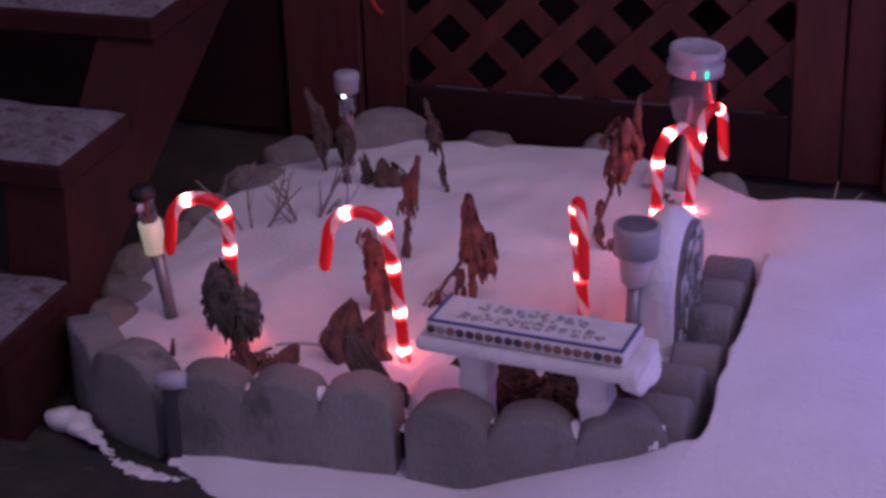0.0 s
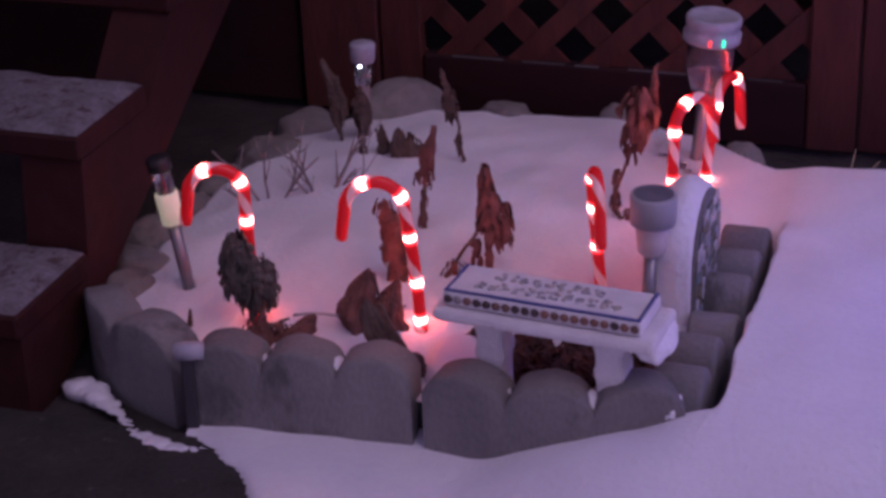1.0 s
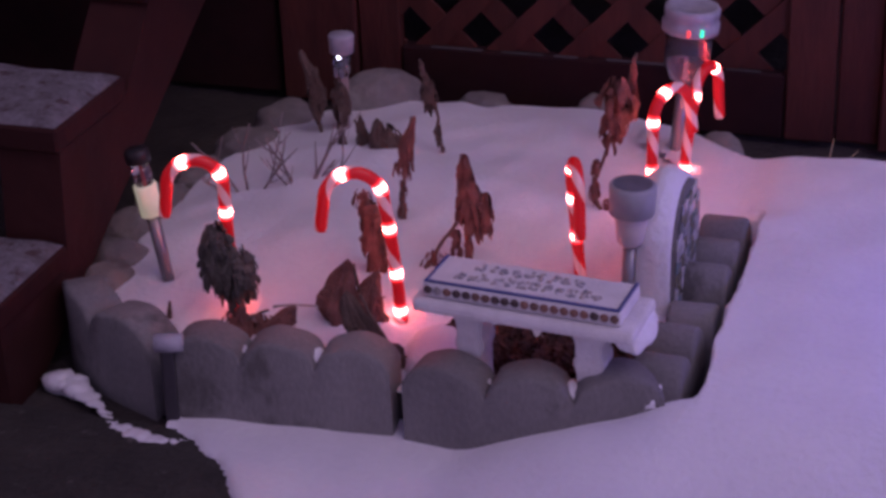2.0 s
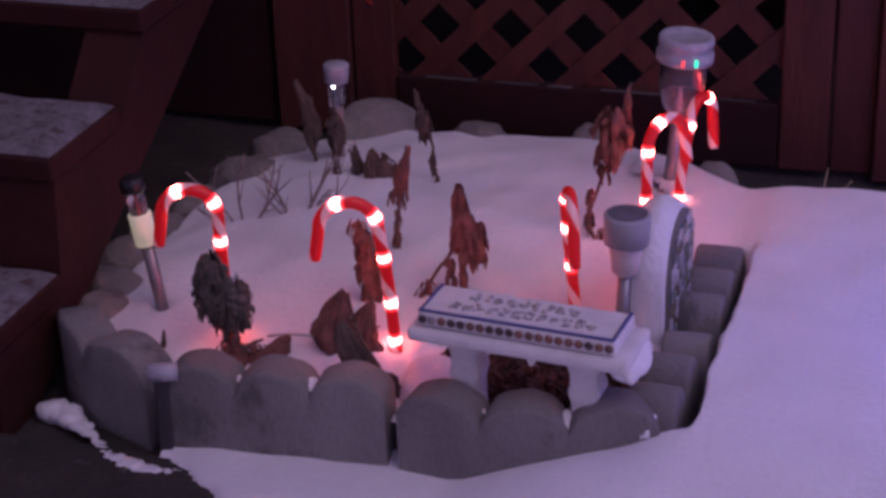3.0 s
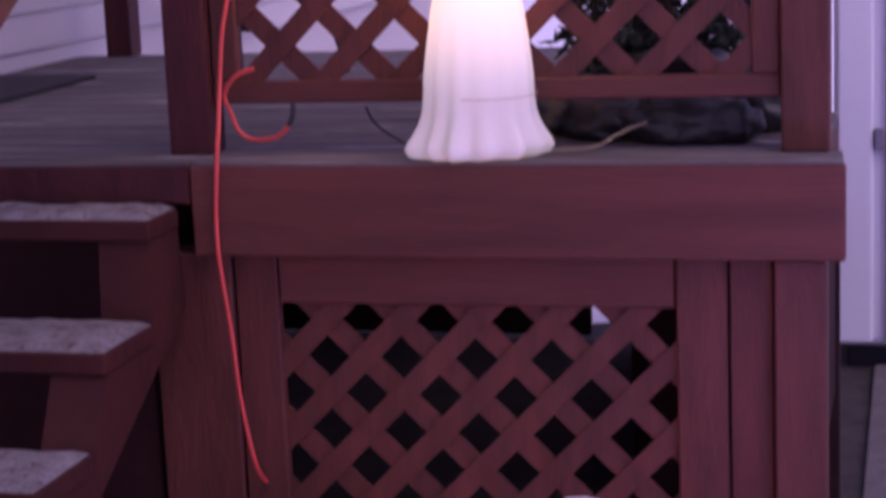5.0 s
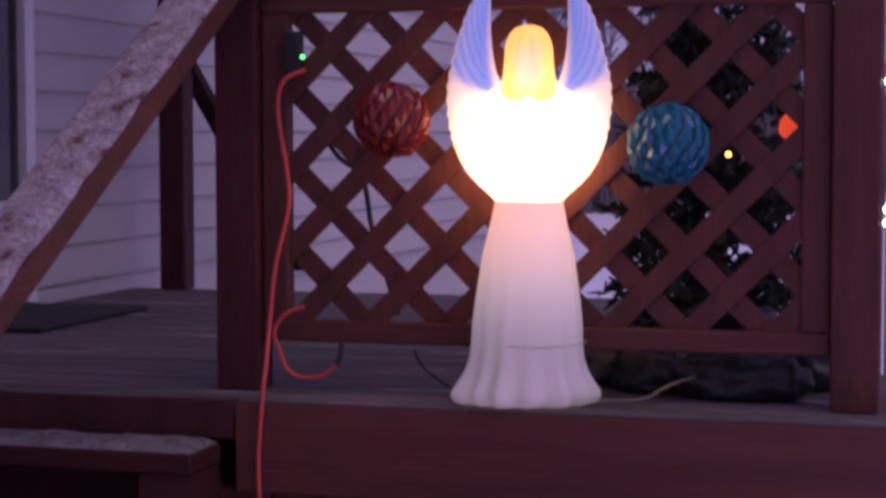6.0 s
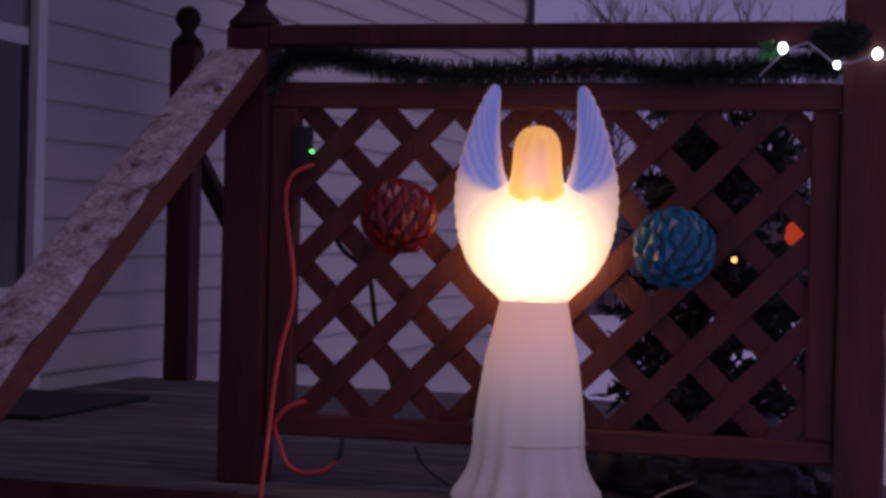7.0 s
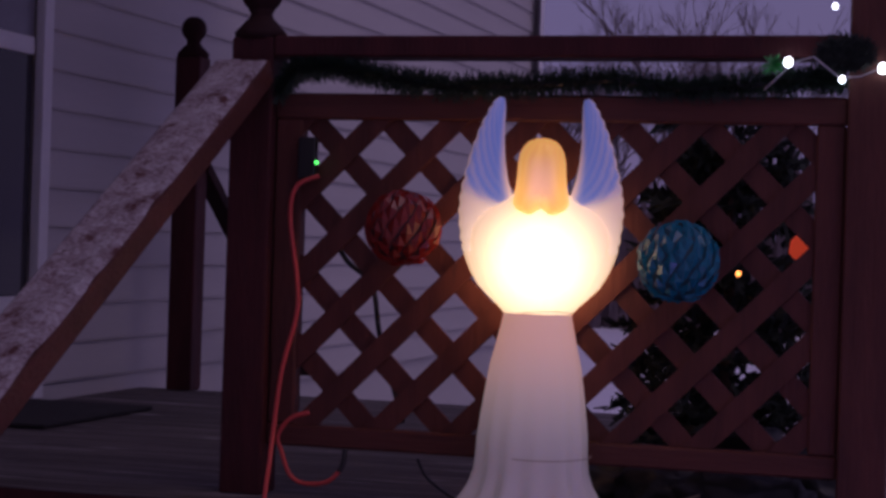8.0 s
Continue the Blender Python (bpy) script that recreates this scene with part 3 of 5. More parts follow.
# ---- candy canes ----
def cane_material():
    m = bpy.data.materials.new("lit_candy_cane")
    m.use_nodes = True
    nd, ln = m.node_tree.nodes, m.node_tree.links
    bs = nd["Principled BSDF"]
    at = nd.new("ShaderNodeAttribute")
    at.attribute_name = "stripe"
    rp = nd.new("ShaderNodeValToRGB")
    rp.color_ramp.elements[0].position, rp.color_ramp.elements[1].position = 0.13, 0.20
    rp.color_ramp.elements[0].color, rp.color_ramp.elements[1].color = (0.70, 0.50, 0.52, 1), (0.50, 0.010, 0.014, 1)
    ln.new(at.outputs["Fac"], rp.inputs["Fac"])
    ln.new(rp.outputs["Color"], bs.inputs["Base Color"])
    bs.inputs["Roughness"].default_value = 0.25
    gl = nd.new("ShaderNodeAttribute")
    gl.attribute_name = "lit"
    ec = nd.new("ShaderNodeValToRGB")
    e = ec.color_ramp.elements
    e[0].position, e[0].color = 0.0, (0.9, 0.01, 0.02, 1)
    e[1].position, e[1].color = 1.0, (1.0, 0.20, 0.16, 1)
    mid = e.new(0.55)
    mid.color = (1.0, 0.03, 0.04, 1)
    ln.new(gl.outputs["Fac"], ec.inputs["Fac"])
    # the white bands let a paler light through than the red ones
    band = nd.new("ShaderNodeMapRange")
    band.inputs["From Min"].default_value = 0.13
    band.inputs["From Max"].default_value = 0.20
    ln.new(at.outputs["Fac"], band.inputs["Value"])
    pale = nd.new("ShaderNodeMix")
    pale.data_type = "RGBA"
    pale.inputs["A"].default_value = (0.80, 0.20, 0.21, 1)
    ln.new(band.outputs["Result"], pale.inputs["Factor"])
    ln.new(ec.outputs["Color"], pale.inputs["B"])
    ln.new(pale.outputs["Result"], bs.inputs["Emission Color"])
    pw = nd.new("ShaderNodeMath")
    pw.operation = "POWER"
    pw.inputs[1].default_value = 3.0
    ln.new(gl.outputs["Fac"], pw.inputs[0])
    ml = nd.new("ShaderNodeMath")
    ml.operation = "MULTIPLY_ADD"
    ml.inputs[1].default_value = 46.0
    ml.inputs[2].default_value = 0.22
    ln.new(pw.outputs[0], ml.inputs[0])
    ln.new(ml.outputs[0], bs.inputs["Emission Strength"])
    return m


CANE = cane_material()
BULB = mat("hot_bulb", (1.0, 0.85, 0.7), glow=(1.0, 0.16, 0.15), glow_k=48.0)


def candy_cane(x, y, z, heading, height, lean, hook, lights, label, tip=0.048, lean_y=0.0):
    """heading: degrees of the way the hook points in plan; height over the snow; lean: sideways drift of the stem towards the hook."""
    r = 0.0098
    top = height - hook / 2
    pts = [Vector((0, 0, -0.05))]
    for i in range(1, 49):
        t = i / 48
        pts.append(Vector((lean * t * t, lean_y * t, -0.05 + (top + 0.05) * t)))
    for i in range(1, 37):
        a = math.pi * i / 36
        pts.append(Vector((lean + hook / 2 - hook / 2 * math.cos(a), lean_y, top + hook / 2 * math.sin(a))))
    for i in range(1, 9):
        pts.append(Vector((lean + hook + 0.008 * i / 8, lean_y, top - tip * i / 8)))
    run = [0.0]
    for a, b in zip(pts, pts[1:]):
        run.append(run[-1] + (b - a).length)
    bm = bmesh.new()
    st = bm.verts.layers.float.new("stripe")
    lit = bm.verts.layers.float.new("lit")
    n = 18
    rings = tube(bm, pts, [r] * (len(pts) - 1) + [r * 0.9], n)
    bmesh.ops.recalc_face_normals(bm, faces=bm.faces)
    me = bpy.data.meshes.new("tube")
    for f in bm.faces:
        f.smooth = True
    spots = [run[-1] * q for q in lights]
    for i, ring in enumerate(rings):
        for k, v in enumerate(ring):
            v[st] = 0.5 + 0.5 * math.cos(2 * math.pi * (run[i] / 0.105) + 2 * math.pi * k / n)
            v[lit] = max(math.exp(-((run[i] - s) / 0.0095) ** 2) for s in spots)
    bm.to_mesh(me)
    bm.free()
    me.materials.append(CANE)
    ob = thing("candy_cane", label, "candy cane light", pose(x, y, z, 0, 0, heading), "lit candy canes in the bed")
    shell = part("tube", me, CANE, ob)
    for s in spots:
        k = max(j for j in range(len(run) - 1) if run[j] <= s)
        p = pts[k].lerp(pts[k + 1], (s - run[k]) / (run[k + 1] - run[k]))
        bm = bmesh.new()
        bmesh.ops.create_uvsphere(bm, u_segments=12, v_segments=8, radius=0.0100)
        for v in bm.verts:
            v.co = v.co + p
        part("bulb", bm, BULB, shell, "glowing warm bulb", True)
    return ob


LIT = "lit red-white striped candy cane "
candy_cane(-1.138, -1.058, 0.10, 198, 0.256, 0.0, 0.086, (0.16, 0.49, 0.635, 0.775), LIT + "behind a withered plant")
candy_cane(-0.876, -1.018, 0.10, 198, 0.245, 0.018, 0.090, (0.14, 0.285, 0.46, 0.615, 0.765), LIT + "beside a crumpled brown leaf")
candy_cane(-0.636, -0.822, 0.10, 292, 0.215, 0.0, 0.085, (0.30, 0.46, 0.59), LIT + "turned edgewise behind the bench", lean_y=-0.018, tip=0.06)
candy_cane(-0.574, -0.60, 0.09, 58, 0.238, 0.004, 0.088, (0.20, 0.36, 0.56, 0.68), LIT + "beside the mosaic arch")
candy_cane(-0.556, -0.405, 0.10, 70, 0.182, 0.035, 0.080, (0.17, 0.50, 0.72), LIT + "in front of the glass solar light", tip=0.07)

# ---- solar path lights ----
CLEAR = glass("clear_plastic", (0.86, 0.84, 0.92), 0.10, 0.95)
WARMLED = mat("frosted_lit_diffuser", (0.75, 0.72, 0.60), glow=(1.0, 0.90, 0.62), glow_k=0.22, rough=0.4)
WHITELED = mat("white_led", (0.9, 0.9, 1.0), glow=(0.8, 0.85, 1.0), glow_k=9.0)
PANEL = mat("solar_panel", (0.05, 0.05, 0.09), (0.03, 0.03, 0.06), rough=0.15)
CAPGREY = mat("grey_plastic_cap", (0.42, 0.42, 0.44), (0.32, 0.32, 0.34), rough=0.45)
CAPWHITE = mat("white_plastic_cap", (0.46, 0.45, 0.51), (0.30, 0.29, 0.34), scale=40, rough=0.45, bump=0.15)

lamp = thing("solar_light", "slim metal solar stake light with lit frosted shade", "solar light", pose(-1.300, -0.962, 0.088, 0, -7, 18))
part("stake", turned([(0.0105, -0.08), (0.0105, 0.115)], 14), GREYMETAL, lamp, "brushed metal stake", True)
part("shade", turned([(0.010, 0.115), (0.0180, 0.116), (0.0192, 0.168), (0.018, 0.170), (0.004, 0.171)], 20), WARMLED, lamp, "frosted cream shade glowing softly", True)
part("clear_neck", turned([(0.015, 0.171), (0.0155, 0.208)], 18), CLEAR, lamp, "clear plastic neck", True)
part("led_stem", turned([(0.002, 0.171), (0.002, 0.206)], 8), mat("red_wire", (0.5, 0.03, 0.03)), lamp)
cap = part("cap", turned([(0.016, 0.208), (0.020, 0.210), (0.020, 0.228), (0.016, 0.232), (0.003, 0.233)], 20), BLACKPL, lamp, "dark cap", True)

lamp = thing("solar_light", "grey capped solar light with a tapered shade behind the bench", "solar light", pose(-0.545, -0.905, 0.122, 0, 2, 10))
part("stake", turned([(0.0105, -0.08), (0.0105, 0.085)], 14), GREYMETAL, lamp, "metal stake", True)
part("shade", turned([(0.013, 0.085), (0.021, 0.092), (0.026, 0.135), (0.024, 0.137), (0.004, 0.138)], 20), mat("milky_shade", (0.72, 0.62, 0.60), rough=0.35), lamp, "milky plastic shade", True)
cap = part("cap", turned([(0.030, 0.138), (0.0345, 0.140), (0.036, 0.184), (0.034, 0.187), (0.003, 0.1875)], 28), CAPGREY, lamp, "round grey cap", True)
part("solar_cell", turned([(0.001, 0.1877), (0.030, 0.1878), (0.030, 0.1884), (0.001, 0.1885)], 28), mat("frosted_solar_cell", (0.17, 0.17, 0.215), (0.11, 0.11, 0.14), scale=30, rough=0.35), cap, "dull blue-grey solar cell")

lamp = thing("solar_light", "large solar light with a clear jar and white cap", "solar light", pose(-0.590, -0.31, 0.080, 0, 5, 0))
part("stake", turned([(0.013, -0.06), (0.013, 0.16)], 14), GREYMETAL, lamp, "metal stake", True)
part("jar", turned([(0.014, 0.160), (0.030, 0.172), (0.041, 0.205), (0.043, 0.262), (0.0405, 0.262), (0.0385, 0.206), (0.028, 0.176), (0.012, 0.165)], 26), CLEAR, lamp, "clear plastic jar", True)
part("led_post", turned([(0.006, 0.166), (0.0035, 0.20), (0.004, 0.258)], 10), CAPWHITE, lamp)
cap = part("cap", turned([(0.042, 0.262), (0.0505, 0.263), (0.0515, 0.278), (0.0480, 0.281), (0.0465, 0.290), (0.0490, 0.292), (0.0495, 0.304), (0.0465, 0.308), (0.040, 0.3085), (0.038, 0.3065), (0.003, 0.3065)], 30), CAPWHITE, lamp, "frosty white stepped cap", True)
part("glint", turned([(0.003, 0.0), (0.003, 0.012)], 8, Matrix.Translation((0.028, -0.0435, 0.268))), mat("green_led", (0.05, 0.7, 0.4), glow=(0.05, 1.0, 0.55), glow_k=1.5), cap, "small green light")
part("glint", turned([(0.003, 0.0), (0.003, 0.012)], 8, Matrix.Translation((0.006, -0.0512, 0.267))), mat("red_led", (0.7, 0.05, 0.05), glow=(1.0, 0.08, 0.1), glow_k=1.2), cap, "small red light")

lamp = thing("solar_light", "small white capped solar light before a grey boulder", "solar light", pose(-1.226, -0.335, 0.076, 0, 2, 0))
part("stake", turned([(0.0125, -0.06), (0.0125, 0.135)], 14), mat("pale_stake", (0.30, 0.22, 0.22)), lamp, "pale stake", True)
part("neck", turned([(0.011, 0.135), (0.0165, 0.140), (0.0175, 0.180), (0.015, 0.180), (0.010, 0.141)], 18), CLEAR, lamp, "clear neck", True)
for a in (-0.9, 0.4):
    part("reflector", turned([(0.001, 0.133), (0.005, 0.137), (0.004, 0.15), (0.001, 0.155)], 8, Matrix.Translation((0.009 * math.sin(a), -0.011, 0))), CAPWHITE, lamp)
cap = part("cap", turned([(0.018, 0.180), (0.0225, 0.182), (0.0245, 0.214), (0.023, 0.217), (0.002, 0.218)], 22), CAPWHITE, lamp, "white cap", True)
bm = bmesh.new()
bmesh.ops.create_uvsphere(bm, u_segments=10, v_segments=6, radius=0.0032)
for v in bm.verts:
    v.co += Vector((0, -0.0165, 0.1765))
part("led", bm, WHITELED, cap, "bright white led", True)

stake = thing("garden_stake", "dark stake with a white cap in the edging joint", "stake", pose(-1.160, -1.258, 0.0, 0, 1, 18))
part("post", boxed((-0.010, -0.010, -0.03), (0.010, 0.010, 0.135), 0.003), mat("dark_stake", (0.05, 0.045, 0.055), rough=0.6), stake)
cap = part("cap", turned([(0.001, -0.022), (0.0135, -0.021), (0.0145, 0.0), (0.0135, 0.021), (0.001, 0.022)], 14, Matrix.Translation((0.004, -0.004, 0.147)) @ Matrix.Rotation(radians(88), 4, "Y")), CAPWHITE, stake, "white plastic cap", True)

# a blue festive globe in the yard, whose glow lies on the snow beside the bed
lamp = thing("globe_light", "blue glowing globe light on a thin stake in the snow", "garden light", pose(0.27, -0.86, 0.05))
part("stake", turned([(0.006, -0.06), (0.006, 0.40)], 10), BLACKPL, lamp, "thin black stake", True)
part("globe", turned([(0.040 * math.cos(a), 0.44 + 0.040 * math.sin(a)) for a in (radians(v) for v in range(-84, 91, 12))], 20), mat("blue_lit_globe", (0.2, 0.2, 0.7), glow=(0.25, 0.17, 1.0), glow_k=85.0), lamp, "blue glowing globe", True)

# ---- little memorial bench ----
bench = thing("garden_bench", "small white cast-stone bench with mosaic top in the bed", "bench", pose(-0.622, -1.146, 0.047, 0, 0, -5.0))
part("seat", boxed((-0.172, -0.058, 0.161), (0.158, 0.058, 0.182), 0.007), WHITESTONE, bench, "white cast seat slab")
bench_top = part("top", boxed((-0.158, -0.047, 0.1825), (0.138, 0.046, 0.206), 0.005), WHITESTONE, bench)
BLUE = mat("blue_glass_line", (0.05, 0.07, 0.28), (0.10, 0.11, 0.24), rough=0.3)
for lo, hi in (((-0.156, -0.0455, 0.2058), (0.136, -0.040, 0.2085)), ((0.1305, -0.0395, 0.2058), (0.136, 0.044, 0.2085))):
    part("blue_line", boxed(lo, hi, 0.0008), BLUE, bench_top, "blue border line")
PEBBLES = [mat("pebble_" + n, c, rough=0.4) for n, c in (("brown", (0.16, 0.09, 0.07)), ("dark", (0.07, 0.045, 0.045)), ("grey", (0.30, 0.27, 0.27)), ("rust", (0.24, 0.12, 0.09)))]
rng = random.Random(8)
for i in range(20):
    m = Matrix.Translation((-0.149 + 0.278 * i / 19, -0.0482, 0.195)) @ Matrix.Rotation(radians(90), 4, "X")
    part("pebble", turned([(0.001, 0.003), (0.0045, 0.0026), (0.0062, 0.001), (0.0066, -0.001)], 10, m), rng.choice(PEBBLES), bench_top, smooth=True)
CHIPS = [mat("chip_" + n, c, rough=0.5) for n, c in (("grey", (0.42, 0.40, 0.41)), ("tan", (0.46, 0.41, 0.37)), ("pale", (0.58, 0.56, 0.57)), ("slate", (0.28, 0.28, 0.31)))]
# two rows of unreadable pebble lettering and a scatter of chips round them
for row, y0 in enumerate((-0.012, 0.018)):
    x = -0.112 + 0.02 * row
    while x < 0.100 - 0.03 * row:
        for k in range(7):
            m = Matrix.Translation((x + rng.uniform(-0.006, 0.006), y0 + rng.uniform(-0.010, 0.010), 0.2062)) @ Matrix.Rotation(rng.uniform(0, 3), 4, "Z") @ Matrix.Diagonal((rng.uniform(0.5, 0.9), rng.uniform(0.35, 0.7), 0.8, 1))
            part("pebble", turned([(0.0062, -0.001), (0.0058, 0.0012), (0.003, 0.0022), (0.0005, 0.0024)], 8, m), rng.choice(CHIPS + CHIPS[:2]), bench_top, smooth=True)
        x += 0.0185
part("blue_line", boxed((-0.156, -0.0395, 0.2058), (-0.1515, 0.044, 0.2078), 0.0008), BLUE, bench_top, "blue border line")
for sx in (-1, 1):
    x = sx * 0.090 - 0.004
    bm = bmesh.new()
    prof = [(0.046, 0.0), (0.046, 0.016), (0.043, 0.022), (0.036, 0.034), (0.033, 0.050), (0.033, 0.088), (0.036, 0.096), (0.041, 0.102), (0.041, 0.112), (0.036, 0.118), (0.036, 0.136), (0.043, 0.148), (0.043, 0.1608)]
    secs = [[bm.verts.new((x + ex * w * 0.54, ey, z)) for ex, ey in ((-1, -0.036), (1, -0.036), (1, 0.016), (-1, 0.016))] for w, z in prof]
    for a, b in zip(secs, secs[1:]):
        for k in range(4):
            bm.faces.new((a[k], a[(k + 1) % 4], b[(k + 1) % 4], b[k]))
    bm.faces.new(secs[0][::-1])
    bm.faces.new(secs[-1])
    bmesh.ops.bevel(bm, geom=[e for e in bm.edges if abs(e.verts[0].co.z - e.verts[1].co.z) > 0.001], offset=0.004, segments=2, affect="EDGES")
    part("leg", bm, WHITESTONE, bench, "moulded white leg")


def snow_lump(x, y, z, sx, sy, sz, seed, label, flat=0.0):
    bm = bmesh.new()
    bmesh.ops.create_icosphere(bm, subdivisions=4, radius=1)
    for v in bm.verts:
        k = 1 + 0.16 * noise.noise(v.co * 1.6 + Vector((seed, 0, 0))) + 0.05 * noise.noise(v.co * 5 + Vector((0, seed, 0)))
        v.co = Vector((v.co.x * sx * k, v.co.y * sy * k, max(-flat, v.co.z) * sz * k))
    ob = new("snow_lump", finish("snow_lump", bm, SNOW, True))
    ob.matrix_basis = pose(x, y, z)
    return tagged(ob, label, "snow")


snow_lump(-0.480, -1.138, 0.196, 0.027, 0.062, 0.028, 2.0, "rounded snow cap on the bench end", 0.6)
snow_lump(-0.800, -1.07, 0.070, 0.055, 0.075, 0.034, 5.0, "snow heaped against the bench leg")

# ---- mosaic arch ----
arch = thing("mosaic_arch", "arched mosaic garden stone half buried in snow", "garden ornament", pose(-0.487, -0.815, 0.06, 0, 0, -1.5))
bm = bmesh.new()
outline = [(-0.088, -0.05), (-0.088, 0.10)] + [(-0.088 * math.cos(a), 0.125 + 0.095 * math.sin(a)) for a in (math.pi * i / 18 for i in range(19))] + [(0.088, 0.10), (0.088, -0.05)]
a = [bm.verts.new((0.016, yy, zz)) for yy, zz in outline]
b = [bm.verts.new((-0.006, yy, zz)) for yy, zz in outline]
bm.faces.new(a)
bm.faces.new(b[::-1])
for i in range(len(a)):
    j = (i + 1) % len(a)
    bm.faces.new((a[i], a[j], b[j], b[i]))
arch_slab = part("slab", bm, CONCRETE, arch, "grey cast slab")
TILES = [mat("mosaic_" + n, c, rough=0.2) for n, c in (("teal", (0.16, 0.22, 0.22)), ("white", (0.55, 0.55, 0.56)), ("olive", (0.20, 0.19, 0.13)), ("clear", (0.38, 0.38, 0.40)), ("slate", (0.2, 0.22, 0.22)))]
rng = random.Random(12)
for i in range(9):
    for j in range(10):
        y0, z0 = -0.078 + i * 0.0175 + rng.uniform(-.002, .002), 0.0 + j * 0.0215 + rng.uniform(-.003, .003)
        if z0 > 0.125 and (y0 / 0.085) ** 2 + ((z0 - 0.125) / 0.092) ** 2 > 1:
            continue
        m = Matrix.Translation((0.0165, y0, z0)) @ Matrix.Rotation(rng.uniform(-.5, .5), 4, "X")
        part("mosaic_tile", boxed((0, -0.0075, -0.009), (0.0035, 0.0075, 0.009), 0.001, m, 1), rng.choice(TILES), arch_slab)
bm = bmesh.new()
secs = []
for i in range(13):
    t = i / 12
    x = -0.062 + 0.072 * t
    k = (0.80 + 0.26 * math.sin(math.pi * min(1.0, 0.12 + 0.62 * t))) if t < 0.95 else 1.0
    secs.append([bm.verts.new((x + 0.004 * noise.noise(Vector((yy * 20, zz * 20, t * 3))), yy * k * 1.02, (zz * k * 1.025 if zz > 0 else zz))) for yy, zz in outline])
for a, b in zip(secs, secs[1:]):
    for k in range(len(a) - 1):
        bm.faces.new((a[k], a[k + 1], b[k + 1], b[k]))
bm.faces.new(secs[0])
bm.faces.new(secs[-1][::-1])
ob = new("snow_drift", finish("snow_drift", bm, SNOW, True))
ob.matrix_basis = pose(-0.487, -0.815, 0.06, 0, 0, -1.5)
tagged(ob, "smooth snow drift leaning on the mosaic arch", "snow")

# ---- withered plants ----
DRY = mat("withered_leaf", (0.155, 0.105, 0.082), (0.075, 0.05, 0.042), scale=35, rough=0.9, bump=0.6, bump_scale=160)
# brown leaf, its colour raised towards red for the glow of the canes
DRYREDLIT = mat("withered_brown_leaf_red_lit", (0.27, 0.115, 0.090), (0.11, 0.05, 0.042), scale=35, rough=0.9, bump=0.6, bump_scale=160)
DRYGREY = mat("withered_grey_leaf", (0.13, 0.115, 0.095), (0.06, 0.052, 0.045), scale=40, rough=0.95, bump=0.6, bump_scale=160)
STEM = mat("dry_stem", (0.17, 0.11, 0.085), (0.09, 0.06, 0.05), scale=40, rough=0.9, bump=0.3)


def shag(bm, rng, cx, cz, w, h, count, leaf=0.03, depth=0.6):
    """Crumpled leaves hanging from a spindle-shaped clump centred at cx, cz."""
    for _ in range(count):
        t = rng.random()
        z = cz + h / 2 - h * t
        rr = w / 2 * (0.25 + 0.9 * math.sin(math.pi * min(1, 0.12 + 0.8 * t)))
        a = rng.uniform(0, 2 * math.pi)
        p = Vector((cx + rr * rng.uniform(0.2, 0.8) * math.cos(a), rr * depth * rng.uniform(0.2, 0.8) * math.sin(a), z))
        out_ = Vector((math.cos(a), depth * math.sin(a), 0))
        side = Vector((-math.sin(a), math.cos(a), 0))
        ln_, wd = leaf * rng.uniform(0.5, 1.5), min(leaf, 0.03) * rng.uniform(0.10, 0.30)
        tw, rows_ = rng.uniform(-1.2, 1.2), []
        for i in range(5):
            s = i / 4
            c = p + out_ * (rr * 0.35 * math.sin(s * 2.0)) + Vector((0, 0, -ln_ * s)) + Vector((rng.uniform(-1, 1), rng.uniform(-1, 1), 0)) * wd * 0.25
            ww = wd * (math.sin(math.pi * (0.15 + 0.8 * s)) ** 0.8)
            d = (side * math.cos(tw * s) + out_ * math.sin(tw * s)) * ww
            rows_.append((bm.verts.new(c - d), bm.verts.new(c + out_ * ww * 0.5), bm.verts.new(c + d)))
        for q, r_ in zip(rows_, rows_[1:]):
            bm.faces.new((q[0], q[1], r_[1], r_[0]))
            bm.faces.new((q[1], q[2], r_[2], r_[1]))


def tent(bm, cx, cz, w, h, seed, lean=0.0):
    """One big leaf collapsed into a folded tent, its peak at the top."""
    n, m, prev = 40, 12, None
    for j in range(m + 1):
        t = j / m
        ring = []
        for k in range(n):
            a = 2 * math.pi * k / n
            q = Vector((math.cos(a), math.sin(a), t * 1.5))
            belly = 0.72 * t ** 0.62 * (1.25 - 0.5 * t ** 3)
            r = w / 2 * belly * (1 + 0.18 * t * math.sin(7 * a + seed) + 0.14 * t * math.sin(15 * a + 2 * seed + 4 * t) + 0.75 * noise.noise(q * 1.9 + Vector((seed, 0, 0)))) + 0.001
            drop = h * t * (1 - 0.42 * t * noise.noise(q * 2.6 + Vector((0, seed, 0))))
            curl = w * 0.22 * math.sin(2.6 * t + seed)
            ring.append(bm.verts.new((cx + r * math.cos(a) + lean * (1 - t) + curl, 0.6 * r * math.sin(a), cz + h / 2 - drop)))
        if prev:
            for k in range(n):
                bm.faces.new((prev[k], prev[(k + 1) % n], ring[(k + 1) % n], ring[k]))
        prev = ring


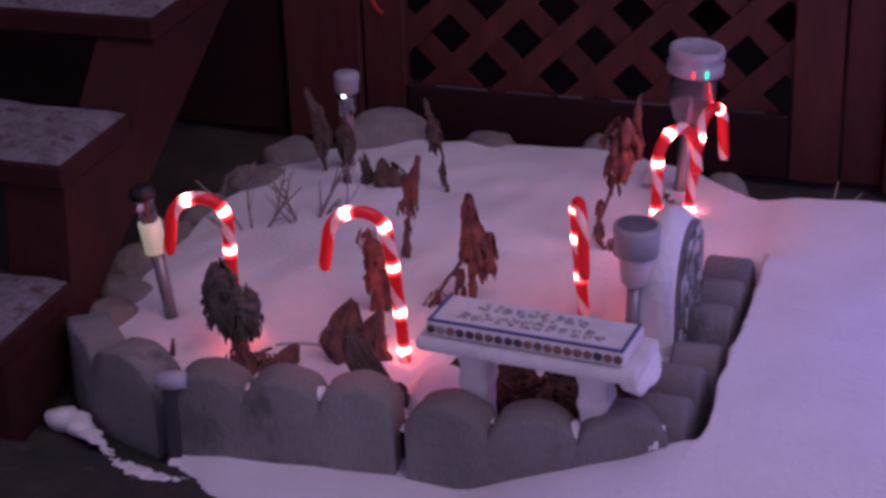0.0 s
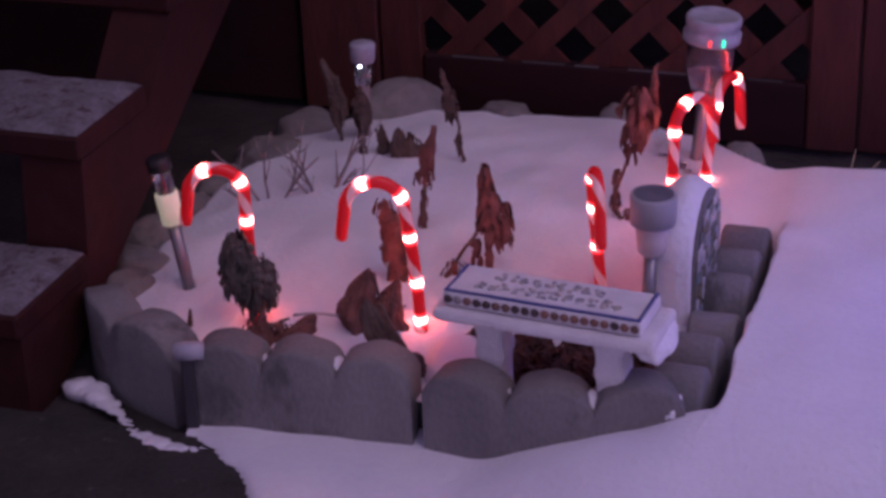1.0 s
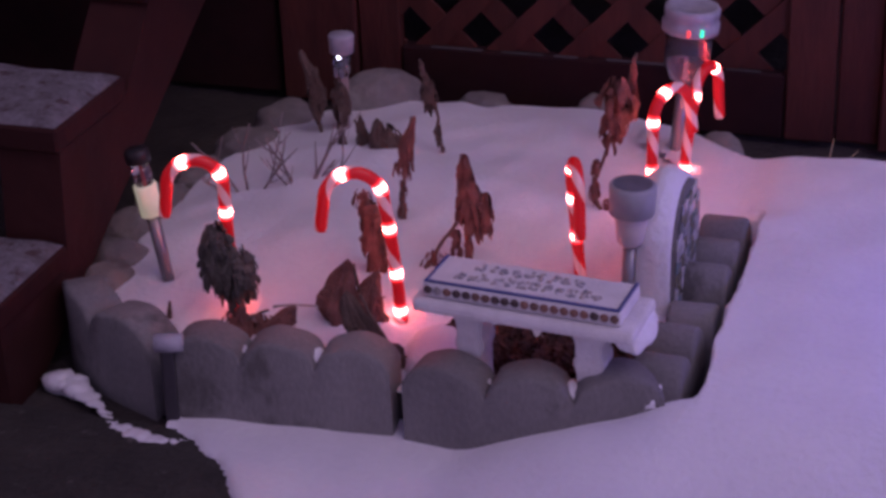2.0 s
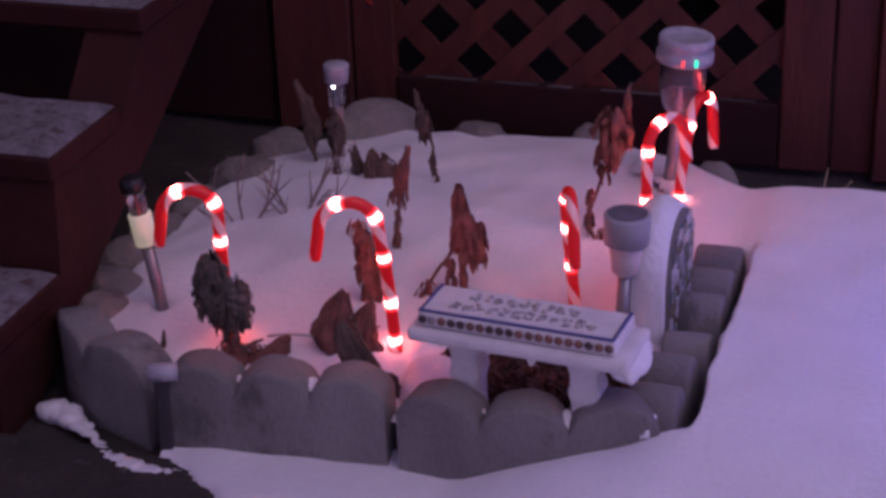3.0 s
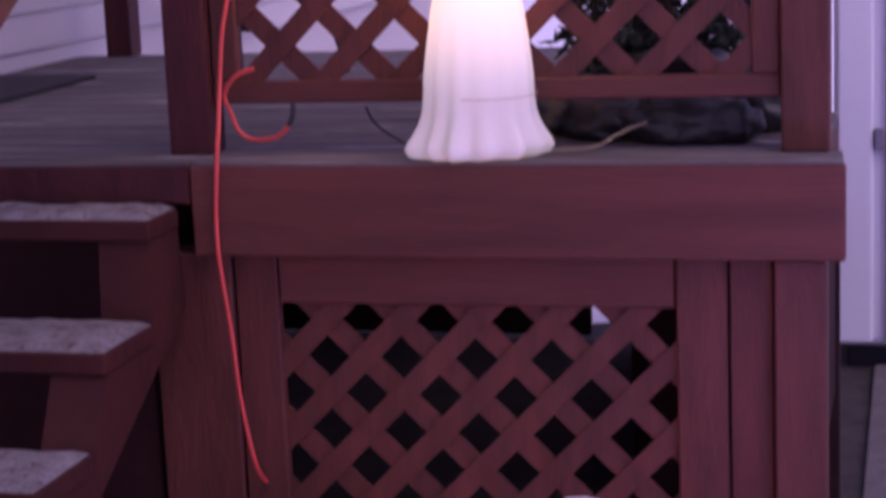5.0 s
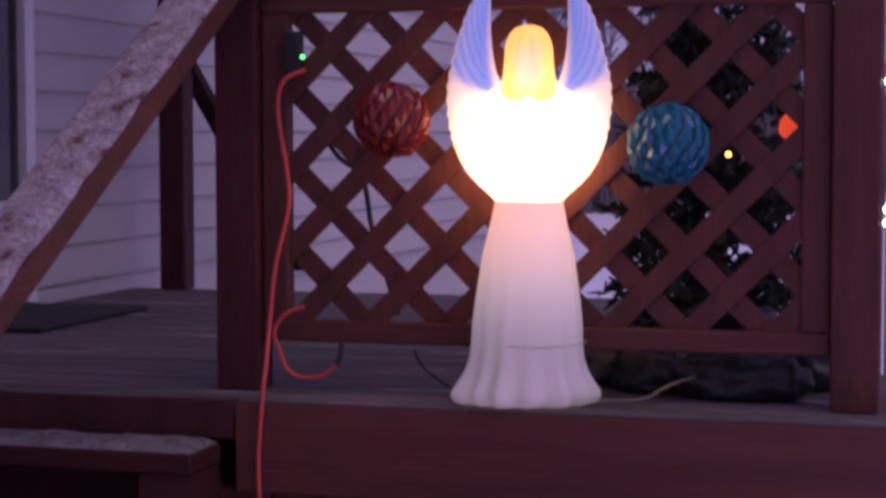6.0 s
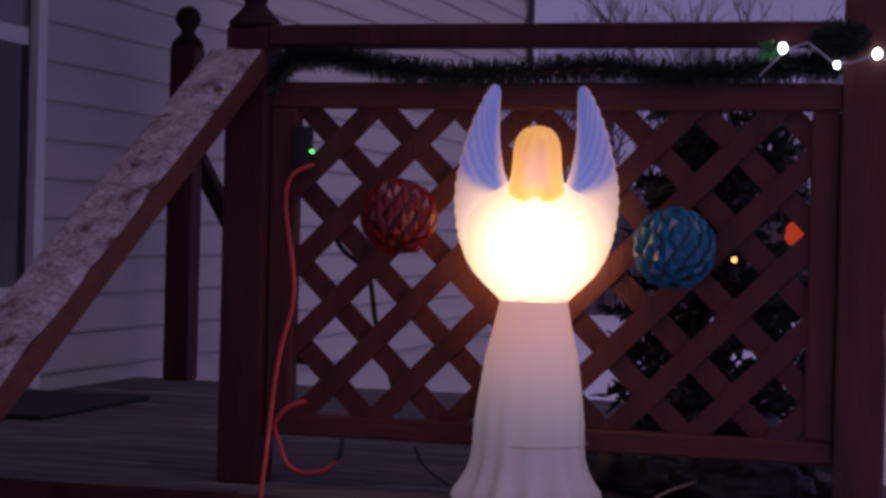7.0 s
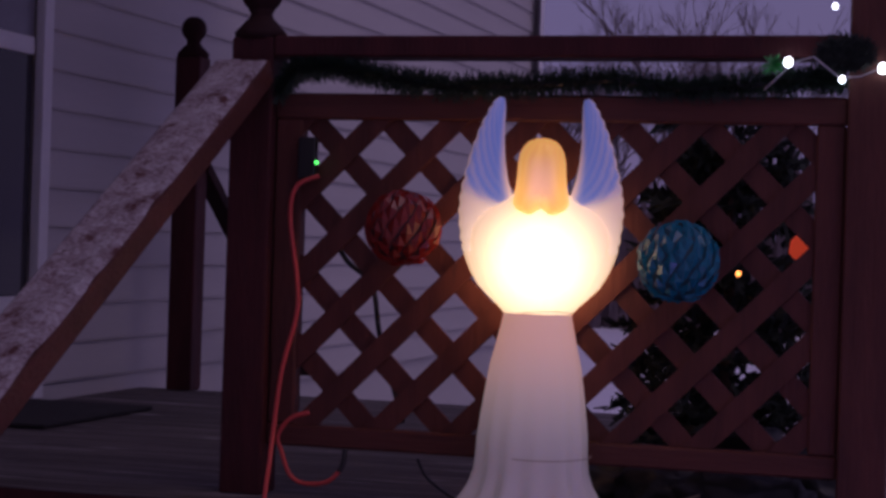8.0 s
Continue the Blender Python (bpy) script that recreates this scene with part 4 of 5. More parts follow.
def plant(x, y, z, stalk, clumps, material, label, seed, r=0.003, tents=()):
    """stalk: points (right, up) from the base; clumps: (right, up, width, height, leaves)."""
    rng = random.Random(seed)
    ob = thing("withered_plant", label, "plant", pose(x, y, z, 0, 0, 18.5), "withered plants in the bed")
    bm = bmesh.new()
    pts = []
    for (a, b), (c, d) in zip(stalk, stalk[1:]):
        for i in range(4):
            t = i / 4
            pts.append(Vector((a + (c - a) * t + rng.uniform(-1, 1) * 0.0022, rng.uniform(-1, 1) * 0.003, b + (d - b) * t)))
    pts.append(Vector((stalk[-1][0], 0, stalk[-1][1])))
    tube(bm, pts, [r * (1.25 - 0.6 * i / len(pts)) for i in range(len(pts))], 7)
    part("stem", bm, STEM, ob, smooth=True)
    bm = bmesh.new()
    for cx, cz, w, h, n in clumps:
        shag(bm, rng, cx, cz, w, h, int(n * 1.5), max(0.018, h * 0.42))
        # the dense heart of the clump
        made = bmesh.ops.create_icosphere(bm, subdivisions=3, radius=1)["verts"]
        for v in made:
            q = 1 + 0.45 * noise.noise(v.co * 2.3 + Vector((seed, cx * 40, cz * 40)))
            v.co = Vector((cx + v.co.x * w * 0.13 * q, v.co.y * w * 0.12 * q, cz + v.co.z * h * 0.36 * q))
    for cx, cz, w, h, lean in tents:
        tent(bm, cx, cz, w, h, seed, lean)
    part("withered_leaves", bm, material, ob)
    return ob


plant(-1.134, -1.075, 0.09, [(0, -0.03), (0.0, 0.05), (-0.02, 0.15)], [(-0.016, 0.128, 0.050, 0.085, 80), (0.010, 0.095, 0.062, 0.075, 80), (0.030, 0.070, 0.022, 0.05, 18), (-0.036, 0.085, 0.016, 0.04, 14)], DRYGREY, "shaggy grey withered flower head before a candy cane", 1)
plant(-1.105, -1.125, 0.085, [(-0.02, -0.03), (0, 0.03), (0.05, 0.05)], [(-0.005, 0.015, 0.06, 0.07, 34), (0.035, 0.03, 0.05, 0.04, 20)], DRYREDLIT, "curled brown withered leaves lying on the snow", 2, tents=((0.055, 0.026, 0.078, 0.062, 0.018), (-0.004, 0.008, 0.050, 0.115, 0.006), (0.022, 0.016, 0.045, 0.06, -0.014)))
plant(-0.932, -1.05, 0.09, [(0, -0.03), (0, 0.05), (-0.005, 0.11)], [(0.0, 0.02, 0.085, 0.05, 14)], DRYREDLIT, "dome of crumpled red-brown leaves beside a candy cane", 3, tents=((-0.010, 0.056, 0.088, 0.125, -0.006), (0.024, 0.046, 0.070, 0.105, 0.004), (-0.032, 0.030, 0.045, 0.07, 0.012)))
plant(-0.868, -1.125, 0.085, [(0.01, -0.03), (0, 0.04), (-0.03, 0.11)], [(0.008, 0.005, 0.05, 0.05, 12)], DRY, "pointed dark withered leaf at the edging", 4, tents=((0.004, 0.050, 0.072, 0.135, -0.042), (0.014, 0.018, 0.060, 0.075, -0.014)))
plant(-0.958, -0.905, 0.10, [(0.010, -0.03), (0.006, 0.06), (-0.008, 0.15)], [(0.0, 0.095, 0.036, 0.085, 44), (-0.012, 0.145, 0.032, 0.035, 14), (-0.006, 0.032, 0.014, 0.05, 14), (0.014, 0.034, 0.012, 0.055, 14)], DRYREDLIT, "upright brown withered plant behind a candy cane", 5, tents=((0.004, 0.105, 0.034, 0.085, -0.01),))
plant(-0.885, -0.86, 0.10, [(-0.02, -0.03), (0.02, 0.04), (0.06, 0.10), (0.065, 0.19)], [(0.064, 0.165, 0.026, 0.075, 44), (0.072, 0.12, 0.046, 0.075, 50), (0.096, 0.105, 0.026, 0.06, 26), (0.048, 0.052, 0.022, 0.045, 16), (0.068, 0.050, 0.016, 0.04, 12), (0.012, 0.02, 0.040, 0.035, 18)], DRYREDLIT, "leaning brown withered stalk with drooping leaves", 6)
plant(-0.655, -0.585, 0.10, [(0, -0.03), (-0.02, 0.05), (0.01, 0.14), (0.035, 0.22), (0.05, 0.29)], [(0.020, 0.215, 0.058, 0.07, 50), (0.010, 0.165, 0.040, 0.055, 34), (0.045, 0.255, 0.010, 0.06, 14), (-0.016, 0.085, 0.014, 0.04, 12), (-0.018, 0.050, 0.018, 0.035, 14), (0.0, 0.018, 0.018, 0.03, 12)], DRYREDLIT, "tall brown withered plant with a pointed tip", 7)
plant(-1.0, -0.44, 0.10, [(0.0, -0.03), (0.006, 0.03), (-0.004, 0.06), (0.004, 0.085), (-0.012, 0.14), (-0.028, 0.20)], [(-0.012, 0.140, 0.026, 0.05, 22), (-0.024, 0.185, 0.010, 0.03, 8), (0.002, 0.062, 0.012, 0.03, 10), (0.006, 0.012, 0.015, 0.035, 14)], DRY, "thin withered stalk with one curled pale leaf", 8, tents=((-0.014, 0.148, 0.024, 0.055, -0.010),))
plant(-0.975, -0.71, 0.10, [(0.0, -0.03), (-0.004, 0.05), (0.004, 0.09), (0.010, 0.13), (0.020, 0.20)], [(0.0, 0.070, 0.010, 0.035, 10), (-0.002, 0.035, 0.012, 0.03, 10), (0.0, 0.010, 0.012, 0.03, 10), (0.002, 0.118, 0.030, 0.03, 16)], DRYREDLIT, "withered stalk with a pointed brown leaf", 9, tents=((0.014, 0.158, 0.034, 0.085, 0.008),))
plant(-1.095, -0.45, 0.10, [(0.0, -0.03), (0.0, 0.04), (-0.01, 0.075)], [(0.004, 0.035, 0.040, 0.07, 40), (0.022, 0.025, 0.026, 0.05, 20)], DRY, "dark curled leaf bundle standing in snow", 10, tents=((-0.002, 0.040, 0.050, 0.085, -0.008),))
plant(-1.15, -0.44, 0.10, [(0.0, -0.03), (0.0, 0.04), (-0.01, 0.07)], [(0.004, 0.036, 0.022, 0.06, 24), (-0.035, 0.035, 0.010, 0.07, 16), (-0.022, 0.008, 0.018, 0.025, 10)], DRY, "pair of curled dark leaves standing in snow", 11, tents=((0.0, 0.042, 0.022, 0.075, 0.006),))
plant(-1.262, -0.36, 0.10, [(0.0, -0.03), (0.0, 0.10), (-0.026, 0.168)], [(-0.006, 0.10, 0.026, 0.08, 24), (0.040, 0.075, 0.030, 0.07, 26)], DRY, "tall drooping withered leaf beside a white solar light", 12, tents=((-0.006, 0.112, 0.040, 0.115, -0.018), (0.040, 0.075, 0.034, 0.08, 0.004)))

shrub = thing("bare_shrub", "leafless twiggy shrub in the snow", "shrub", pose(-1.25, -0.61, 0.085, 0, 0, 18.5))
TWIG = mat("grey_twig", (0.34, 0.28, 0.26), (0.20, 0.16, 0.155), scale=40, rough=0.9)
rng = random.Random(21)
for x0, y0, lean, ln_, r in ((-0.055, 0.0, -0.55, 0.115, 0.0030), (-0.05, 0.01, -0.15, 0.130, 0.0028), (-0.04, 0.0, 0.45, 0.105, 0.0026), (-0.02, 0.02, 0.12, 0.120, 0.0026), (-0.06, -0.02, -0.9, 0.085, 0.0022),
                             (0.045, 0.0, -0.55, 0.100, 0.0042), (0.05, 0.0, 0.30, 0.115, 0.0044), (0.052, 0.005, 0.75, 0.075, 0.0032), (0.048, 0.0, -0.95, 0.080, 0.0026), (0.100, 0.01, 0.25, 0.135, 0.0020)):
    bm = bmesh.new()
    d = Vector((lean, rng.uniform(-0.3, 0.3), 1)).normalized()
    p, pts = Vector((x0, y0, -0.02)), []
    for k in range(9):
        pts.append(p.copy())
        p += d * ln_ / 5.8
        d = (d + Vector((rng.uniform(-1, 1), rng.uniform(-1, 1), rng.uniform(-0.4, 0.6))) * 0.20).normalized()
    tube(bm, pts, [r * (1 - 0.6 * k / 8) for k in range(9)], 6)
    for k in (3, 5, 6):
        e = (d + Vector((rng.uniform(-1.2, 1.2), rng.uniform(-0.6, 0.6), 0.2))).normalized()
        w = rng.uniform(0.03, 0.065)
        tube(bm, [pts[k], pts[k] + e * w * 0.5, pts[k] + e * w + Vector((0, 0, 0.006))], [r * 0.55, r * 0.4, r * 0.2], 5)
    part("twig", bm, TWIG, shrub, smooth=True)

# wire lying on the snow, a few dead stubs, straw
bm = bmesh.new()
tube(bm, [(-1.06 + 0.16 * t, -1.085 - 0.01 * math.sin(5 * t) + 0.055 * t, 0.128 + 0.006 * math.sin(7 * t)) for t in steps(0, 1, 16)], 0.0022, 6)
tagged(new("wire", finish("wire", bm, mat("grey_wire", (0.45, 0.42, 0.40)), True)), "thin pale wire lying across the snow", "wire")
for x, y, h in ((-1.236, -1.09, 0.018), (-0.42, -0.44, 0.008)):
    bm = bmesh.new()
    tube(bm, [(x - 0.004, y, 0.07), (x, y, 0.10), (x + 0.002, y, 0.10 + h)], [0.006, 0.004, 0.002], 7)
    tagged(new("dead_stub", finish("dead_stub", bm, DRY, True)), "short dead stub poking out of snow", "plant stub", "dead stubs")
straw = thing("dry_grass", "pale dry grass blades standing by the deck post", "grass", pose(-0.32, -0.29, 0.03))
for a, b, c in ((0.0, 0.012, 0.12), (0.005, 0.05, 0.10), (0.0, -0.01, 0.07)):
    bm = bmesh.new()
    tube(bm, [(a, 0, 0), (a + b * 0.4, 0, c * 0.6), (a + b, 0, c)], [0.0022, 0.0018, 0.0008], 5)
    part("blade", bm, mat("straw", (0.45, 0.36, 0.20)), straw, smooth=True)

# ---- house door, mat and trim ----
door = thing("door_1", "white storm door with dark glass", "door", kind="structure")
for lo, hi in (((WALL - 0.02, 1.725, 0.955), (WALL + 0.012, 1.784, 3.0)), ((WALL - 0.02, 0.752, 0.955), (WALL + 0.012, 0.82, 3.0)), ((WALL - 0.02, 0.822, 2.93), (WALL + 0.012, 1.71, 3.0))):
    part("frame", boxed(lo, hi, 0.004), WHITE, door)
leaf = part("leaf", boxed((WALL - 0.028, 0.823, 0.957), (WALL - 0.012, 1.709, 1.27), 0.003), WHITE, door, "white lower panel")
part("leaf", boxed((WALL - 0.028, 0.823, 2.005), (WALL - 0.012, 1.709, 2.06), 0.003), WHITE, door)
GLASSDARK = mat("dark_window_glass", (0.02, 0.02, 0.028), (0.015, 0.015, 0.02), rough=0.08)
part("pane", boxed((WALL - 0.029, 0.823, 1.272), (WALL - 0.018, 1.709, 2.003)), GLASSDARK, leaf, "dark glass pane")
part("pane", boxed((WALL - 0.029, 0.823, 2.062), (WALL - 0.018, 1.709, 2.928)), mat("pale_window_glass", (0.22, 0.21, 0.25), rough=0.1), leaf, "paler upper pane")
part("corner_trim", boxed((WALL - 0.05, 8.2, 0.0), (WALL + 0.02, 8.32, 6.2), 0.005), WHITE, house)
part("downspout", boxed((WALL + 0.005, 8.10, 0.0), (WALL + 0.035, 8.16, 6.0), 0.008), mat("dark_downspout", (0.06, 0.05, 0.06)), house, "dark downspout")

matob = part("door_mat", boxed((-2.74, 0.99, DECK + 0.0015), (-2.34, 1.66, DECK + 0.014), 0.005), mat("black_rubber_mat", (0.022, 0.02, 0.022), (0.012, 0.011, 0.012), scale=30, rough=0.95, bump=0.5, bump_scale=200))
tagged(matob, "black rubber door mat on frosty boards", "door mat")

# ---- angel lamp: one hollow plastic form, lit from inside ----
def angel_material():
    m = bpy.data.materials.new("lit_blow_mould_plastic")
    m.use_nodes = True
    nd, ln = m.node_tree.nodes, m.node_tree.links
    bs = nd["Principled BSDF"]
    tint = nd.new("ShaderNodeAttribute")
    tint.attribute_name = "tint"
    lit = nd.new("ShaderNodeAttribute")
    lit.attribute_name = "lit"
    ln.new(tint.outputs["Color"], bs.inputs["Base Color"])
    ln.new(lit.outputs["Color"], bs.inputs["Emission Color"])
    bs.inputs["Emission Strength"].default_value = 1.0
    bs.inputs["Roughness"].default_value = 0.38
    bs.inputs["Subsurface Weight"].default_value = 0.2
    bs.inputs["Subsurface Radius"].default_value = (0.02, 0.015, 0.01)
    return m


def mix3(a, b, t):
    return tuple(p + (q - p) * t for p, q in zip(a, b))


ABASE = Vector((-0.811, 0.066, DECK + 0.004))
bm = bmesh.new()
tint_l = bm.verts.layers.float_color.new("tint")
lit_l = bm.verts.layers.float_color.new("lit")
zone = {}
SKIRT = [(0.111, 0.0), (0.122, 0.004), (0.130, 0.016), (0.129, 0.028), (0.120, 0.045), (0.112, 0.065), (0.107, 0.09), (0.105, 0.12), (0.104, 0.155), (0.100, 0.195), (0.095, 0.235), (0.088, 0.285), (0.077, 0.33), (0.068, 0.372), (0.065, 0.388)]
CHEST = [(0.065, 0.3885), (0.077, 0.402), (0.095, 0.419), (0.115, 0.44), (0.131, 0.467), (0.143, 0.497), (0.147, 0.525), (0.142, 0.55), (0.128, 0.572), (0.109, 0.588), (0.086, 0.602), (0.060, 0.613), (0.034, 0.62), (0.010, 0.622)]
for kind_, prof in (("skirt", SKIRT), ("chest", CHEST)):
    prev = None
    n = 96
    for r, z in prof:
        ring = []
        for k in range(n):
            a = 2 * math.pi * k / n
            fold = 0.0
            if kind_ == "skirt":
                amp = 0.075 * (1 - smoothstep(0.0, 0.11, z)) + 0.024 * (1 - smoothstep(0.1, 0.36, z))
                fold = amp * (math.cos(13 * a + 0.6 * math.sin(3 * a)) + 0.5 * math.cos(7 * a + 1.0))
            else:
                fold = 0.012 * math.cos(22 * a) * smoothstep(0.38, 0.44, z)
            rr = r * (1 + fold)
            tilt = -0.007 * (1 - z / 0.388) if kind_ == "skirt" else 0.0
            v = bm.verts.new((tilt + rr * math.cos(a), rr * math.sin(a) * (0.62 if kind_ == "skirt" else 0.62 - 0.2 * smoothstep(0.38, 0.50, z)), z))
            zone[v] = kind_
            ring.append(v)
        if prev:
            for k in range(n):
                bm.faces.new((prev[k], prev[(k + 1) % n], ring[(k + 1) % n], ring[k]))
        prev = ring
    if kind_ == "chest":
        bm.faces.new(prev)
# wings: feathered plates rising beside the head
OUTER = [(0.1425, 0.5), (0.1493, 0.53), (0.1542, 0.575), (0.1523, 0.615), (0.1444, 0.655), (0.1328, 0.7), (0.1191, 0.74), (0.1034, 0.775), (0.0898, 0.797), (0.0815, 0.801)]
INNER = [(0.0573, 0.52), (0.0497, 0.56), (0.0497, 0.595), (0.0563, 0.617), (0.0640, 0.64), (0.0702, 0.675), (0.0731, 0.71), (0.0735, 0.75), (0.0731, 0.78), (0.0754, 0.797)]


def along(line, t):
    i = min(len(line) - 2, int(t * (len(line) - 1)))
    f = t * (len(line) - 1) - i
    return (line[i][0] + (line[i + 1][0] - line[i][0]) * f, line[i][1] + (line[i + 1][1] - line[i][1]) * f)


for s in (-1, 1):
    nu, nv = 16, 56
    sides = []
    for face in (-1, 1):
        g = []
        for j in range(nv + 1):
            row = []
            for i in range(nu + 1):
                t, u = j / nv, i / nu
                o, q = along(OUTER, t), along(INNER, t)
                scallop = 0.0035 * abs(math.sin(t * 46)) * (1 - u) ** 2
                x = o[0] + (q[0] - o[0]) * u + scallop
                z = o[1] + (q[1] - o[1]) * u
                thick = 0.014 * math.sqrt(max(0.0, 1 - (2 * u - 1) ** 4)) * (1 - t ** 6) + 0.0015
                ridge = 0.0028 * math.sin((t * 1.0 + u * 0.45) * 62) * (1 - u) if face < 0 else 0.0
                y = -0.01 + 0.05 * t * t * 0.5 + face * thick - abs(ridge)
                v = bm.verts.new((s * x, y, z))
                zone[v] = ("wing", t, u)
                row.append(v)
            g.append(row)
        for j in range(nv):
            for i in range(nu):
                bm.faces.new((g[j][i], g[j][i + 1], g[j + 1][i + 1], g[j + 1][i]))
        sides.append(g)
    a, b = sides
    rim = [(j, 0) for j in range(nv + 1)] + [(nv, i) for i in range(1, nu + 1)] + [(j, nu) for j in range(nv - 1, -1, -1)] + [(0, i) for i in range(nu - 1, 0, -1)]
    for (j, i), (k, l) in zip(rim, rim[1:] + rim[:1]):
        bm.faces.new((a[j][i], a[k][l], b[k][l], b[j][i]))
# head: a plain rounded form with hair falling to the shoulders, no features beyond soft relief
n, prev = 48, None
HEAD = [(0.012, 0.556), (0.040, 0.560), (0.055, 0.570), (0.061, 0.584), (0.060, 0.595), (0.058, 0.605), (0.0545, 0.625), (0.0525, 0.65), (0.0515, 0.675), (0.0475, 0.695), (0.040, 0.711), (0.029, 0.722), (0.014, 0.728), (0.002, 0.729)]
for r, z in HEAD:
    ring = []
    for k in range(n):
        a = 2 * math.pi * k / n
        x, y = r * math.cos(a), r * math.sin(a) * 0.8 - 0.030
        if y < -0.04:
            face_d = math.exp(-((x / 0.028) ** 4 + ((z - 0.655) / 0.036) ** 4))
            y += 0.008 * face_d + 0.03 * math.exp(-(x / 0.016) ** 2) * (1 - smoothstep(0.59, 0.612, z))
            y -= 0.010 * math.exp(-((x / 0.019) ** 2 + ((z - 0.650) / 0.028) ** 2))
        v = bm.verts.new((0.88 * x, y, 0.572 + (z - 0.556) * 0.86))
        zone[v] = "head"
        ring.append(v)
    if prev:
        for k in range(n):
            bm.faces.new((prev[k], prev[(k + 1) % n], ring[(k + 1) % n], ring[k]))
    prev = ring
bm.faces.new(prev)
WHITEPL, BLUEPL, HAIR = (0.78, 0.73, 0.75), (0.16, 0.24, 0.62), (0.80, 0.45, 0.14)
for v, kind_ in zone.items():
    p = v.co
    # light through the shell falls off from the bulb inside the chest
    d = math.sqrt((p.x / 1.0) ** 2 + ((p.z - 0.485) / 0.95) ** 2 + (p.y * 0.4) ** 2)
    hot = math.exp(-(d / 0.092) ** 2)
    near = math.exp(-(d / 0.135) ** 2)
    # extra glow added on the unseen back to brighten the lattice behind
    back = 1 + 1.7 * smoothstep(0.0, 0.03, p.y)
    if kind_ == "skirt":
        t, k = (0.54, 0.475, 0.49), 0.085 + 0.56 * smoothstep(0.04, 0.38, p.z) ** 1.6
        e = [c * k for c in mix3((1.0, 0.84, 0.86), (1.08, 0.50, 0.38), smoothstep(0.10, 0.37, p.z))]
    elif kind_ == "chest":
        t = WHITEPL
        # the back's glow is tinted redder to redden the lattice
        rear = smoothstep(0.0, 0.03, p.y)
        e = [back * (5.0 * hot * c + 1.25 * near * q + 0.42 * w) for c, q, w in zip(mix3((1.0, 0.80, 0.44), (1.0, 0.50, 0.24), rear), mix3((1.0, 0.64, 0.27), (1.0, 0.40, 0.16), rear), (1.35, 0.62, 0.46))]
    elif kind_ == "head":
        t = HAIR
        low = 1 - smoothstep(0.58, 0.70, p.z)
        face_d = math.exp(-((p.x / 0.027) ** 4 + ((p.z - 0.641) / 0.043) ** 4)) if p.y < 0 else 0.0
        col = mix3((1.0, 0.46, 0.11), (0.92, 0.42, 0.30), face_d)
        e = [(1.05 + 0.9 * low + 0.12 * math.sin(p.x * 900)) * c for c in col]
        if p.y < -0.06:
            for ex in (-0.0165, 0.0165):
                spot = math.exp(-(((p.x - ex) / 0.006) ** 2 + ((p.z - 0.664) / 0.005) ** 2))
                e = [c * (1 - 0.25 * spot) for c in e]
    else:
        _, tt, u = kind_
        blue = smoothstep(0.22, 0.34, tt + 0.10 * u - 0.10 * (1 - u)) * (1 - 0.5 * smoothstep(0.75, 1.0, u)) * smoothstep(-0.01, 0.10, u + 0.02)
        rib = 0.5 + 0.5 * math.sin((tt + u * 0.45) * 62)
        blue *= 1 - 0.55 * rib * (1 - u) ** 1.2
        t = mix3((0.80, 0.66, 0.68), BLUEPL, blue)
        k = 0.40 + 0.5 * near
        e = [k * c + (1 - blue) * back * (5.0 * hot * h_ + 1.25 * near * q) for c, h_, q in zip(mix3((1.0, 0.55, 0.48), (0.17, 0.27, 0.86), blue), (1.0, 0.82, 0.48), (1.0, 0.62, 0.28))]
    v[tint_l] = (*t, 1)
    v[lit_l] = (*e, 1)
for f in bm.faces:
    f.smooth = True
bmesh.ops.recalc_face_normals(bm, faces=bm.faces)
me = bpy.data.meshes.new("angel_lamp")
bm.to_mesh(me)
bm.free()
me.materials.append(angel_material())
angel = new("angel_lamp", me)
angel.matrix_basis = Matrix.Translation(ABASE) @ Matrix.Rotation(radians(12), 4, "Z")
tagged(angel, "glowing white plastic angel lamp with blue wings on the deck edge", "lamp")

for z, r in ((0.391, 0.0685), (0.118, 0.1115)):
    bm = bmesh.new()
    tube(bm, [ABASE + Vector((r * math.cos(a), r * 0.64 * math.sin(a), z + 0.003 * math.sin(a * 2 + z * 9))) for a in (2 * math.pi * i / 48 for i in range(49))], 0.0009, 5, False)
    tagged(new("tie_wire", finish("tie_wire", bm, mat("thin_wire", (0.40, 0.28, 0.25)), True)), "thin wire tied round the angel lamp", "wire", "tie wires")

